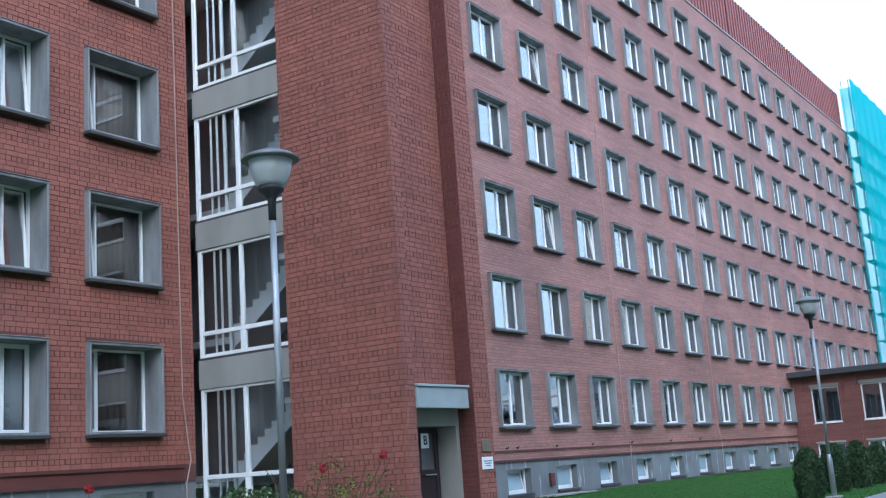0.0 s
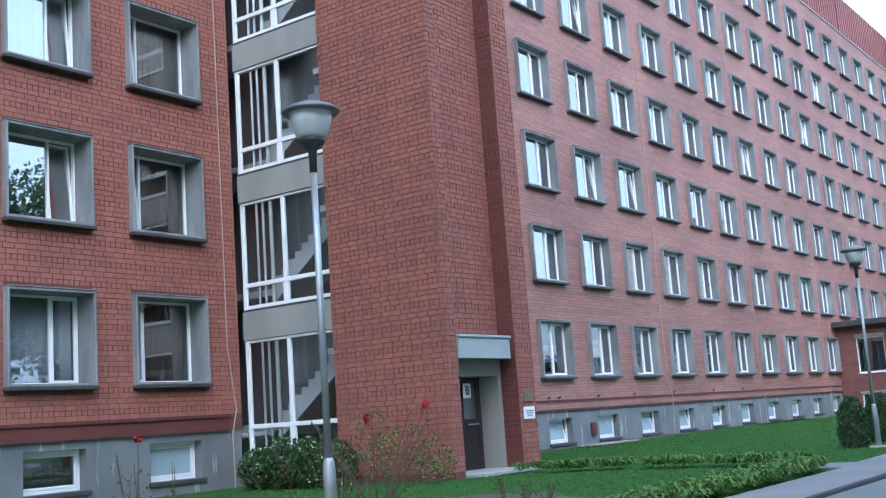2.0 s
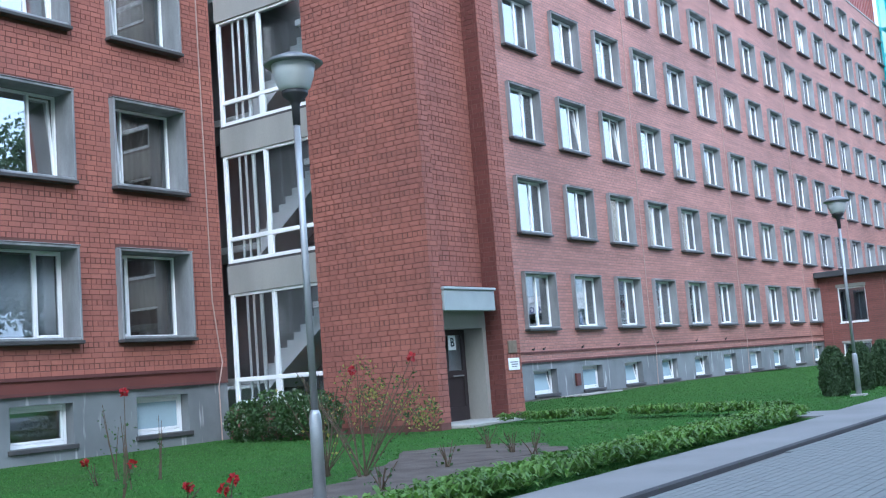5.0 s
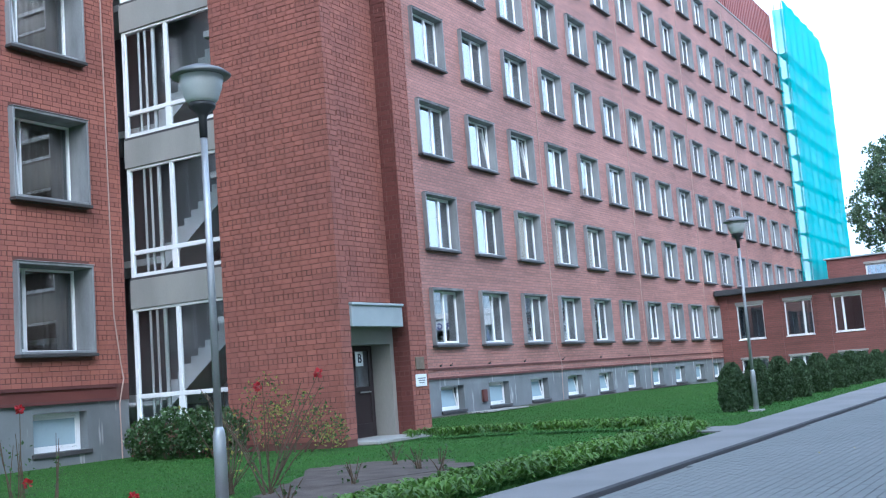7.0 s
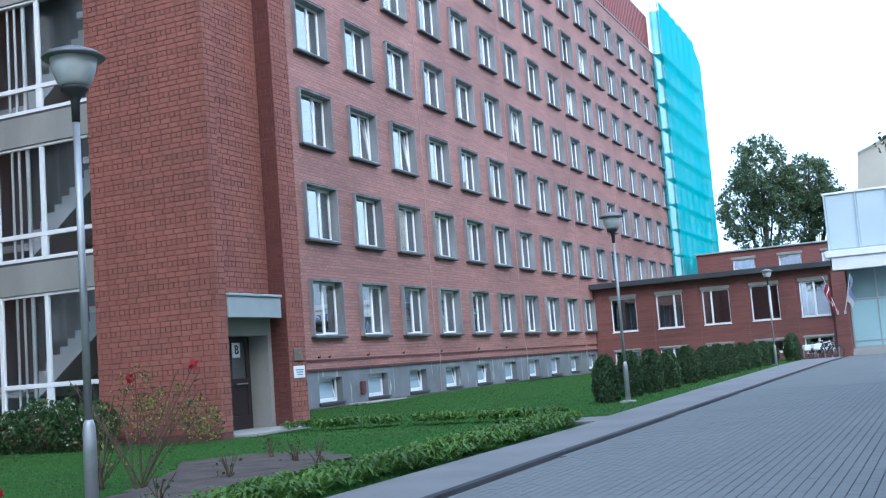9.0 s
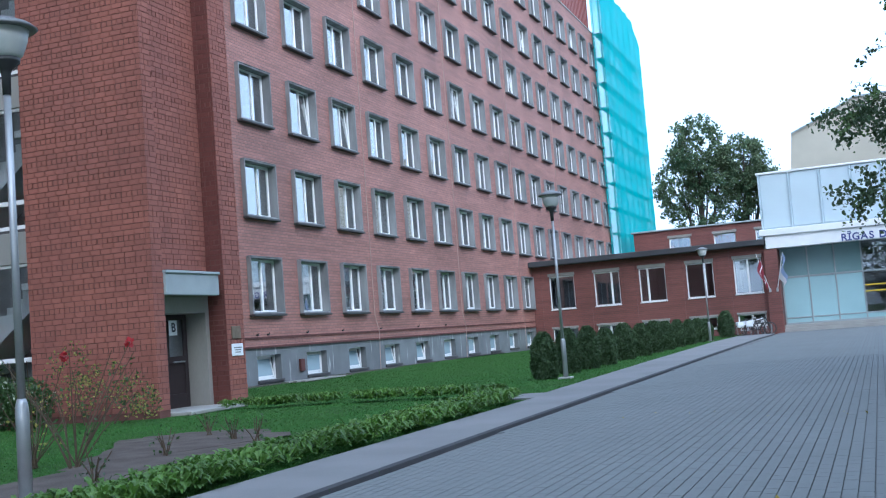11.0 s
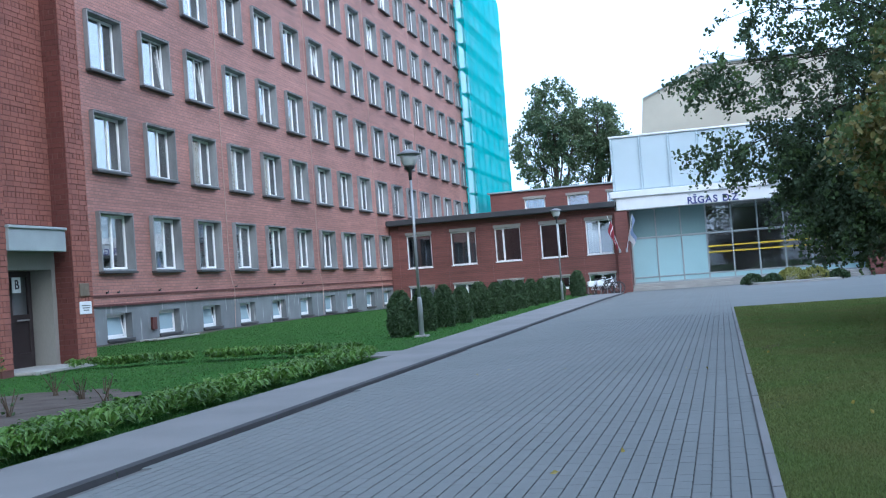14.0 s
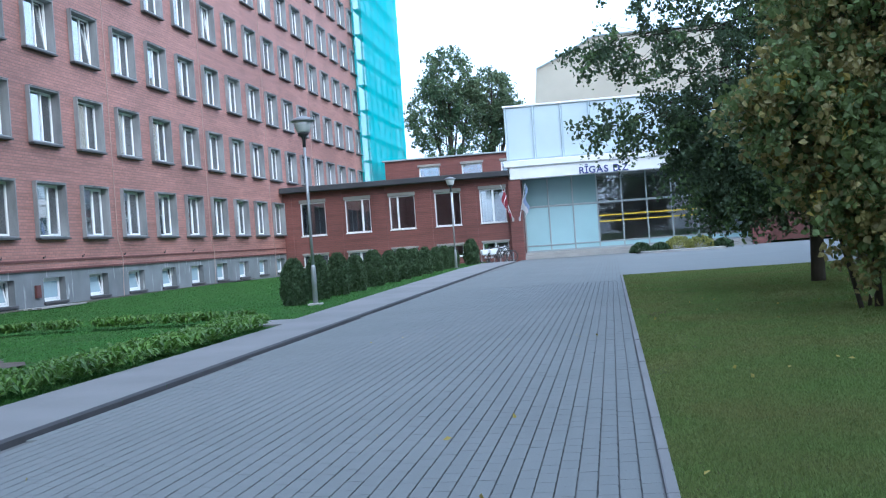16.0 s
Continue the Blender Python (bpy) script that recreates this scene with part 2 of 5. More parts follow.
def net_material(name, least, most):
    m = bpy.data.materials.new(name)
    m.use_nodes = True
    n, l = m.node_tree.nodes, m.node_tree.links
    p = n["Principled BSDF"]
    p.inputs["Base Color"].default_value, p.inputs["Roughness"].default_value = (0.04, 0.46, 0.5, 1), 0.8
    see, tr, mix, mix2 = n.new("ShaderNodeBsdfTransparent"), n.new("ShaderNodeBsdfTranslucent"), n.new("ShaderNodeMixShader"), n.new("ShaderNodeMixShader")
    tr.inputs[0].default_value = (0.05, 0.58, 0.61, 1)
    geo, noi, mr = n.new("ShaderNodeNewGeometry"), n.new("ShaderNodeTexNoise"), n.new("ShaderNodeMapRange")
    noi.inputs["Scale"].default_value = 0.35
    l.new(geo.outputs["Position"], noi.inputs["Vector"])
    mr.inputs[1].default_value, mr.inputs[2].default_value, mr.inputs[3].default_value, mr.inputs[4].default_value = 0.3, 0.7, least, most
    l.new(noi.outputs[0], mr.inputs[0])
    mix.inputs[0].default_value = 0.5
    l.new(p.outputs[0], mix.inputs[1])
    l.new(tr.outputs[0], mix.inputs[2])
    l.new(mr.outputs[0], mix2.inputs[0])
    l.new(see.outputs[0], mix2.inputs[1])
    l.new(mix.outputs[0], mix2.inputs[2])
    l.new(mix2.outputs[0], n["Material Output"].inputs[0])
    return m


NET = net_material("green scaffold net", 0.92, 0.99)
NET_THIN = net_material("thin green scaffold net", 0.55, 0.8)


# ---- shaping helpers ----
class Shape:
    """Collects corners and faces for one mesh."""

    def __init__(self):
        self.v, self.f = [], []

    def box(self, lo, hi):
        (x0, y0, z0), (x1, y1, z1) = lo, hi
        k = len(self.v)
        self.v += [(x0, y0, z0), (x1, y0, z0), (x1, y1, z0), (x0, y1, z0), (x0, y0, z1), (x1, y0, z1), (x1, y1, z1), (x0, y1, z1)]
        self.f += [tuple(k + i for i in q) for q in ((0, 3, 2, 1), (4, 5, 6, 7), (0, 1, 5, 4), (1, 2, 6, 5), (2, 3, 7, 6), (3, 0, 4, 7))]
        return self

    def soft_box(self, lo, hi, b=0.01):
        """A box with chamfered edges."""
        (x0, y0, z0), (x1, y1, z1) = lo, hi
        b = min(b, (x1 - x0) / 3, (y1 - y0) / 3, (z1 - z0) / 3)
        bm = bmesh.new()
        bmesh.ops.create_cube(bm, size=1)
        for v in bm.verts:
            v.co = ((x0 + x1) / 2 + v.co.x * (x1 - x0), (y0 + y1) / 2 + v.co.y * (y1 - y0), (z0 + z1) / 2 + v.co.z * (z1 - z0))
        bmesh.ops.bevel(bm, geom=list(bm.edges), offset=b, segments=1, affect="EDGES")
        k = len(self.v)
        bm.verts.index_update()
        self.v += [tuple(v.co) for v in bm.verts]
        self.f += [tuple(k + v.index for v in q.verts) for q in bm.faces]
        bm.free()
        return self

    def quad(self, a, b, c, d):
        k = len(self.v)
        self.v += [tuple(a), tuple(b), tuple(c), tuple(d)]
        self.f.append((k, k + 1, k + 2, k + 3))
        return self

    def lathe(self, profile, centre=(0, 0, 0), sides=20, cap=True):
        """Rings of (radius, height) about an upright axis."""
        k, (cx, cy, cz) = len(self.v), centre
        for r, z in profile:
            for i in range(sides):
                a = 2 * math.pi * i / sides
                self.v.append((cx + r * math.cos(a), cy + r * math.sin(a), cz + z))
        for j in range(len(profile) - 1):
            for i in range(sides):
                a, b = k + j * sides + i, k + j * sides + (i + 1) % sides
                self.f.append((a, b, b + sides, a + sides))
        if cap:
            self.f.append(tuple(k + i for i in reversed(range(sides))))
            self.f.append(tuple(k + (len(profile) - 1) * sides + i for i in range(sides)))
        return self

    def tube(self, points, radius, sides=8):
        """A round bar along points; radius is one number or one for each point."""
        pts = [Vector(p) for p in points]
        rad = radius if isinstance(radius, (list, tuple)) else [radius] * len(pts)
        k = len(self.v)
        for i, p in enumerate(pts):
            d = (pts[min(i + 1, len(pts) - 1)] - pts[max(i - 1, 0)]).normalized()
            s = d.orthogonal().normalized() if abs(d.z) > 0.99 else d.cross(Vector((0, 0, 1))).normalized()
            u = d.cross(s)
            for j in range(sides):
                a = 2 * math.pi * j / sides
                self.v.append(tuple(p + (s * math.cos(a) + u * math.sin(a)) * rad[i]))
        for i in range(len(pts) - 1):
            for j in range(sides):
                a, b = k + i * sides + j, k + i * sides + (j + 1) % sides
                self.f.append((a, a + sides, b + sides, b))
        self.f.append(tuple(k + j for j in range(sides)))
        self.f.append(tuple(k + (len(pts) - 1) * sides + j for j in reversed(range(sides))))
        return self

    def ring(self, centre, axis, big, small, sides=24, thick=6):
        """A torus about an axis."""
        c, w = Vector(centre), Vector(axis).normalized()
        s = w.orthogonal().normalized()
        u = w.cross(s)
        k = len(self.v)
        for i in range(sides):
            a = 2 * math.pi * i / sides
            o = s * math.cos(a) + u * math.sin(a)
            for j in range(thick):
                b = 2 * math.pi * j / thick
                self.v.append(tuple(c + o * (big + small * math.cos(b)) + w * (small * math.sin(b))))
        for i in range(sides):
            for j in range(thick):
                i2, j2 = (i + 1) % sides, (j + 1) % thick
                self.f.append((k + i * thick + j, k + i2 * thick + j, k + i2 * thick + j2, k + i * thick + j2))
        return self

    def mesh(self, name, mat, smooth=False):
        me = bpy.data.meshes.new(name)
        me.from_pydata(self.v, [], self.f)
        me.materials.append(mat)
        if smooth:
            me.polygons.foreach_set("use_smooth", [True] * len(me.polygons))
        me.update()
        return me


def part(name, shape, mat, parent=None, label="", smooth=False):
    me = shape if isinstance(shape, bpy.types.Mesh) else shape.mesh(name, mat, smooth)
    ob = new(name, me)
    if parent:
        ob.parent = parent
    if label:
        ob["label"] = label
    return ob


def thing(name, at, label, category, group="", kind=""):
    ob = new(name)
    ob.matrix_world = Matrix.Translation(at)
    return tagged(ob, label, category, group, kind)


def structure(name, shape, mat, label, category, smooth=False):
    return tagged(part(name, shape, mat, None, smooth=smooth), label, category, "", "structure")


class Plane:
    """An upright plane: u runs along it, v is height, d stands out from it."""

    def __init__(self, origin, along, out):
        self.o, self.a, self.n = Vector(origin), Vector(along), Vector(out)

    def at(self, u, v, d=0.0):
        p = self.o + self.a * u + self.n * d
        return (p.x, p.y, p.z + v)

    def box(self, s, u0, u1, v0, v1, d0, d1):
        p, q = self.at(u0, v0, d0), self.at(u1, v1, d1)
        return s.box([min(a, b) for a, b in zip(p, q)], [max(a, b) for a, b in zip(p, q)])


def wall_shape(pl, u0, u1, v0, v1, holes, thick):
    """A wall with openings that go through it."""
    us = sorted({u0, u1, *[h[0] for h in holes], *[h[1] for h in holes]})
    vs = sorted({v0, v1, *[h[2] for h in holes], *[h[3] for h in holes]})
    us, vs = [u for u in us if u0 <= u <= u1], [v for v in vs if v0 <= v <= v1]
    solid = [[not any(h[0] <= (a + b) / 2 <= h[1] and h[2] <= (c + d) / 2 <= h[3] for h in holes) for c, d in zip(vs, vs[1:])] for a, b in zip(us, us[1:])]
    s = Shape()
    nu, nv = len(us) - 1, len(vs) - 1
    for i in range(nu):
        for j in range(nv):
            if not solid[i][j]:
                continue
            a, b, c, d = us[i], us[i + 1], vs[j], vs[j + 1]
            s.quad(pl.at(a, c), pl.at(b, c), pl.at(b, d), pl.at(a, d))
            s.quad(pl.at(b, c, -thick), pl.at(a, c, -thick), pl.at(a, d, -thick), pl.at(b, d, -thick))
            if i == 0 or not solid[i - 1][j]:
                s.quad(pl.at(a, c, -thick), pl.at(a, c), pl.at(a, d), pl.at(a, d, -thick))
            if i == nu - 1 or not solid[i + 1][j]:
                s.quad(pl.at(b, c), pl.at(b, c, -thick), pl.at(b, d, -thick), pl.at(b, d))
            if j == 0 or not solid[i][j - 1]:
                s.quad(pl.at(a, c, -thick), pl.at(b, c, -thick), pl.at(b, c), pl.at(a, c))
            if j == nv - 1 or not solid[i][j + 1]:
                s.quad(pl.at(a, d), pl.at(b, d), pl.at(b, d, -thick), pl.at(a, d, -thick))
    return s


COURSE, BLONG, BHEAD, JOINT_W = 0.11, 0.258, 0.129, 0.009


def lay_bricks(u0, u1, v0, v1, holes, rng):
    """Courses of stretchers with a header course in every four; each brick as u0, u1, v0, v1."""
    out = []
    j = math.ceil((v0 - 1e-6) / COURSE)
    while j * COURSE < v1 - 0.02:
        c, d = j * COURSE, min(v1, (j + 1) * COURSE - JOINT_W)
        spans = [(u0, u1)]
        for h in holes:
            if h[2] < d and h[3] > c:
                spans = [q for a, b in spans for q in ((a, min(b, h[0])), (max(a, h[1]), b)) if q[1] - q[0] > 0.03]
        step = BHEAD if j % 4 == 0 else BLONG
        shift = (0.0, 0.5, 0.25, 0.5)[j % 4] * BLONG
        for a, b in spans:
            k = math.floor((a - u0 - shift) / step)
            while True:
                gap = rng.uniform(0.012, 0.026) if j % 4 == 0 else rng.uniform(0.003, 0.009)
                p, q = u0 + shift + k * step, u0 + shift + (k + 1) * step - gap
                k += 1
                if p >= b:
                    break
                p, q = max(p, a), min(q, b)
                if q - p > 0.025:
                    out.append((p, q, c + rng.uniform(-0.003, 0.004), d + rng.uniform(-0.004, 0.002)))
        j += 1
    return out


def brick_shape(pl, bricks, rng, proud=0.012):
    s = Shape()
    for a, b, c, d in bricks:
        k, t = len(s.v), proud + (rng.uniform(-0.008, 0.006) if b - a < 0.13 else rng.uniform(-0.003, 0.003))
        e = 0.004
        s.v += [pl.at(a, c, -0.01), pl.at(b, c, -0.01), pl.at(b, d, -0.01), pl.at(a, d, -0.01), pl.at(a + e, c + e, t), pl.at(b - e, c + e, t), pl.at(b - e, d - e, t), pl.at(a + e, d - e, t)]
        s.f += [tuple(k + i for i in q) for q in ((4, 5, 6, 7), (0, 1, 5, 4), (1, 2, 6, 5), (2, 3, 7, 6), (3, 0, 4, 7))]
    return s


# ---- ground ----
rng = random.Random(7)
FX, STOREY = -19.03, 3.3


DRIVE = -0.06                                    # the drive lies a kerb's height below the lawn


def kerb_x(y):
    """The foot of the kerb beside the drive."""
    return float(np.interp(y, (-25, 0, 7, 13, 26, 45, 62), (-4.0, -4.13, -4.17, -4.22, -4.27, -4.4, -4.6)))


def drive_z(y):
    return float(np.interp(y, (30, 48, 62), (DRIVE, -0.09, -0.19)))


def walk_x(y):
    return -5.3 if y < 17.7 else -5.95 if y < 18.9 else -5.45 - (y - 19) * 0.027


def edge_x(y):
    """The line between the drive and the lawn beside it."""
    return 0.16 + 0.0115 * y


g = Shape()
g.quad((-600, -600, -0.35), (600, -600, -0.35), (600, 900, -0.35), (-600, 900, -0.35))
structure("ground", g, TURF, "green ground reaching out to the horizon", "ground")


def strip(left, right, ys, z):
    """A flat strip between two edges that follow y."""
    s = Shape()
    for a, b in zip(ys, ys[1:]):
        s.quad((left(a), a, z(a)), (right(a), a, z(a)), (right(b), b, z(b)), (left(b), b, z(b)))
    return s


YS = [-25, 0, 5, 8, 12, 17.69, 17.71, 18.89, 18.91, 24, 30, 40, 48, 55, 62]
drive = structure("road", strip(lambda y: kerb_x(y) - 0.05, lambda y: edge_x(y) if y < 30 else 60, [-25, 0, 10, 20, 29.99, 30.01, 40, 48, 55, 62, 66.3], drive_z), JOINT, "grey block-paved drive with straight joints", "driveway")
pave = Shape()
for a, b in zip(YS, YS[1:]):
    for (p, q) in ((a, b),):
        k = len(pave.v)
        l0, l1, r0, r1 = walk_x(p), walk_x(q), kerb_x(p) - 0.05, kerb_x(q) - 0.05
        z0, z1 = drive_z(p) + 0.06, drive_z(q) + 0.06
        pave.v += [(l0, p, z0), (r0, p, z0), (r1, q, z1), (l1, q, z1), (l0, p, -0.3), (l1, q, -0.3)]
        pave.f += [(k, k + 1, k + 2, k + 3), (k + 4, k, k + 3, k + 5)]
structure("lawn_left", strip(lambda y: -300, walk_x, [-300, 0, 17.69, 17.71, 18.89, 18.91, 24, 30, 40, 48, 55, 62, 65.09], lambda y: min(-0.03, drive_z(y) + 0.06)), TURF, "short mown bright green lawn before the building", "lawn")
structure("pavement", pave, WALKWAY, "smooth grey concrete walkway along the drive", "walkway")
kb = Shape()
y = -25.0
while y < 60:
    L = 0.994
    x0, x1 = kerb_x(y), kerb_x(y + L)
    k = len(kb.v)
    z0, z1 = drive_z(y) + 0.06, drive_z(y + L) + 0.06
    kb.v += [(x0 - 0.055, y, z0 + 0.003), (x0 - 0.03, y, z0 + 0.003), (x0 - 0.008, y, z0 - 0.012), (x0, y, z0 - 0.2), (x1 - 0.055, y + L, z1 + 0.003), (x1 - 0.03, y + L, z1 + 0.003), (x1 - 0.008, y + L, z1 - 0.012), (x1, y + L, z1 - 0.2)]
    kb.f += [(k, k + 1, k + 5, k + 4), (k + 1, k + 2, k + 6, k + 5), (k + 2, k + 3, k + 7, k + 6)]
    y += 1.0
structure("kerb", kb, KERB, "low dark kerb stones beside the drive", "kerb")
edge = Shape()
for k in range(40):
    y, w = k - 10.0, k - 9.006
    a, b, z = edge_x(y) + 0.003, edge_x(w) + 0.003, drive_z(y) + 0.018 + rng.uniform(-0.004, 0.004)
    n = len(edge.v)
    edge.v += [(a, y, -0.25), (a, y, z - 0.006), (a + 0.008, y, z), (a + 0.058, y, z), (a + 0.066, y, -0.25), (b, w, -0.25), (b, w, z - 0.006), (b + 0.008, w, z), (b + 0.058, w, z), (b + 0.066, w, -0.25)]
    edge.f += [(n + m, n + m + 1, n + m + 6, n + m + 5) for m in range(4)] + [(n, n + 1, n + 2, n + 3, n + 4), (n + 9, n + 8, n + 7, n + 6, n + 5)]
x = 0.5
while x < 18:
    edge.soft_box((x, 29.92, -0.25), (x + 0.996, 30.0, drive_z(30) + 0.02), 0.008)
    x += 1.0
structure("lawn_edging", edge, WALKWAY, "narrow concrete edging of the lawn", "edging")
structure("lawn", strip(lambda y: edge_x(y) + 0.065, lambda y: 60, [-25, 0, 10, 20, 29.92], drive_z), TURF_DRY, "worn lawn with fallen leaves beside the drive", "lawn")

# garden bed of bare soil, uneven in outline
soil = Shape()
outline = [(-6.5, 3.5), (-6.35, 8.3), (-6.9, 11.6), (-7.5, 13.3), (-8.3, 14.0), (-9.6, 14.2), (-10.3, 13.2), (-9.2, 11.8), (-8.6, 10.4), (-8.0, 8.8), (-8.2, 6.0), (-8.4, 3.5)]
soil.v.append((-7.9, 10.0, 0.05))
fine_edge = []
for (a, b), (c, d) in zip(outline, outline[1:] + outline[:1]):
    for i in range(6):
        fine_edge.append((a + (c - a) * i / 6 + rng.uniform(-0.16, 0.16), b + (d - b) * i / 6 + rng.uniform(-0.16, 0.16), 0.0))
soil.v += fine_edge
soil.f = [(0, 1 + i, 1 + (i + 1) % len(fine_edge)) for i in range(len(fine_edge))]
structure("soil_bed", soil, EARTH, "bare brown soil bed in the lawn", "soil")


def in_poly(x, y, poly):
    c = False
    for (a, b), (d, e) in zip(poly, poly[1:] + poly[:1]):
        if (b > y) != (e > y) and x < (d - a) * (y - b) / (e - b) + a:
            c = not c
    return c


def blades(name, spots, height, mat, label):
    """Grass as many bent three-cornered blades."""
    r = np.random.RandomState(3)
    n = len(spots)
    P = np.array(spots)
    a = r.uniform(0, 2 * np.pi, n)
    h = height * r.uniform(0.5, 1.2, n)
    w = 0.0025 + 0.0005 * np.hypot(P[:, 0], P[:, 1])
    dx, dy = np.cos(a), np.sin(a)
    lean = h * r.uniform(0.1, 0.9, n)
    V = np.zeros((n, 3, 3))
    V[:, 0, 0], V[:, 0, 1] = P[:, 0] - dy * w, P[:, 1] + dx * w
    V[:, 1, 0], V[:, 1, 1] = P[:, 0] + dy * w, P[:, 1] - dx * w
    V[:, 2, 0], V[:, 2, 1], V[:, 2, 2] = P[:, 0] + dx * lean, P[:, 1] + dy * lean, h
    V[:, :, 2] += P[:, 2:3]
    me = bpy.data.meshes.new(name)
    me.from_pydata(V.reshape(-1, 3).tolist(), [], np.arange(3 * n).reshape(-1, 3).tolist())
    me.materials.append(mat)
    return tagged(new(name, me), label, "grass", "", "stuff")


spots = []
r2 = random.Random(11)
while len(spots) < 120000:
    x, y = r2.uniform(-19, -5.2), r2.uniform(3, 60)
    if r2.random() > 9.0 / max(9.0, math.hypot(x, y)) or x > walk_x(y) - 0.05 or (in_poly(x, y, outline) and noise.noise((x * 1.4, y * 1.4, 2)) < 0.3):
        continue
    if -19.03 < x < -12.9 and 17.9 < y < 21.3:
        continue
    spots.append((x, y, min(-0.03, drive_z(y) + 0.06)))
blades("grass_left", spots, 0.02, BLADE, "short bright green mown grass blades")
spots = []
while len(spots) < 330000:
    x, y = r2.uniform(0.25, 11), r2.uniform(4, 29.9)
    if x < edge_x(y) + 0.06 or x > 1.0 + y * 0.32 or r2.random() > (6.0 / max(6.0, math.hypot(x, y))) ** 1.5:
        continue
    if x < 0.9 and y < 16 and r2.random() < 1.6 * noise.noise((x * 2, y * 0.9, 5)):
        continue
    spots.append((x, y, drive_z(y)))
blades("grass_right", spots, 0.022, BLADE_DRY, "thin worn grass blades with dry patches")

# ---- the hospital block ----
block = thing("hospital_building", (FX, 0, 0), "long seven-storey red brick hospital block", "building")


def to_block(ob):
    ob.parent = block
    ob.matrix_parent_inverse = Matrix.Translation((-FX, 0, 0))
    return ob


facade = Plane((FX, 0, 0), (0, 1, 0), (1, 0, 0))
W_Y0, W_STEP, W_W, W_H, W_TOP = 31.58, 3.467, 2.14, 1.94, 4.287
TOP = 25.3
cols = [W_Y0 + W_STEP * j for j in range(17)]
rowz = [W_TOP + STOREY * i for i in range(7)]
holes = [(u + 0.03, u + W_W - 0.03, z - W_H + 0.03, z - 0.03) for u in cols for z in rowz]
base_holes = [(u + 0.34, u + 1.92, 0.12, 0.95) for u in cols]
to_block(part("facade_wall", wall_shape(facade, 21.27, 89.6, 1.2, TOP, holes, 0.4), BRICK_FAR))
to_block(part("plinth", wall_shape(Plane((FX - 0.03, 0, 0), (0, 1, 0), (1, 0, 0)), 21.27, 89.6, -0.3, 1.2, base_holes, 0.4), PLINTH, label="stained grey concrete basement plinth"))
s = Shape()
facade.box(s, 21.27, 89.6, 1.2, 1.27, 0.0, 0.05)
facade.box(s, 21.27, 89.6, 1.51, 1.58, 0.0, 0.06)
to_block(part("brick_band", s, BAND, label="dark brick ledge above the plinth"))
to_block(part("brick_course", facade.box(Shape(), 21.27, 89.6, 1.27, 1.51, 0.0, 0.02), BRICK_FAR))

# left wing
LW_COLS = [5.9, 8.92, 11.92, 14.94]
LW_W = 2.03
lholes = [(u + 0.03, u + LW_W - 0.03, z - W_H + 0.03, z - 0.03) for u in LW_COLS for z in rowz]
lbase = [(u + 0.42, u + 1.85, 0.28, 1.1) for u in LW_COLS]
to_block(part("left_wall", wall_shape(facade, -6, 18.0, 1.28, TOP, lholes, 0.4), MORTAR))
to_block(part("left_plinth", wall_shape(Plane((FX - 0.03, 0, 0), (0, 1, 0), (1, 0, 0)), -6, 18.0, -0.3, 1.28, lbase, 0.4), PLINTH, label="grey concrete basement plinth with pale streaks"))
s = Shape()
facade.box(s, -6, 17.6, 1.28, 1.35, 0.0, 0.06)
facade.box(s, -6, 17.6, 1.58, 1.65, 0.0, 0.07)
to_block(part("brick_band", s, BAND, label="dark brick ledge above the plinth"))
to_block(part("brick_course", facade.box(Shape(), -6, 17.6, 1.35, 1.58, 0.0, 0.025), BRICK_DARK))
LEFT_BRICKS = lay_bricks(8.5, 17.995, 1.65, 15.5, [(a - 0.025, b + 0.025, c - 0.1, d + 0.05) for a, b, c, d in lholes], rng)

# stair tower
TY, TX, TYE = 18.0, -13.0, 21.27
side = Plane((0, TY, 0), (1, 0, 0), (0, -1, 0))
front = Plane((TX, 0, 0), (0, 1, 0), (1, 0, 0))
GL0, GL1 = FX + 0.1, -16.06
to_block(part("tower_side_wall", wall_shape(side, FX, TX - 0.001, -0.3, 28, [(FX - 1, GL1, 0.68, 26)], 0.33), MORTAR))
s = Shape()
RX = TX - 0.43                                   # back of the door recess
s.box((RX - 0.3, TY + 0.33, 2.6), (RX, 20.57, 28))
to_block(part("tower_recess_wall", s, MORTAR))
s = Shape()
s.box((TX - 0.34, TY + 0.001, -0.3), (TX, 18.35, 28))
to_block(part("tower_corner_pier", s, MORTAR))
s = Shape()
s.box((RX - 0.6, 20.57, -0.3), (TX, TYE, 28))
to_block(part("tower_pilaster", s, MORTAR))
to_block(part("tower_far_wall", Shape().box((FX, TYE - 0.3, -0.3), (RX - 0.6, TYE - 0.003, 28)), BRICK_FAR))
TOWER_SIDE = lay_bricks(GL1, TX, 0.11, 13.5, [], rng)
CORNER_FRONT = lay_bricks(TY, 18.35, 0.11, 13.5, [], rng)
PIL_FRONT = lay_bricks(20.57, TYE, 0.11, 13.5, [], rng)
RECESS = lay_bricks(18.2, 20.57, 2.86, 13.5, [], rng)
PIL_SIDE = lay_bricks(RX, TX, 0.11, 13.5, [], rng)
recess = Plane((RX, 0, 0), (0, 1, 0), (1, 0, 0))
pil = Plane((0, 20.57, 0), (1, 0, 0), (0, -1, 0))

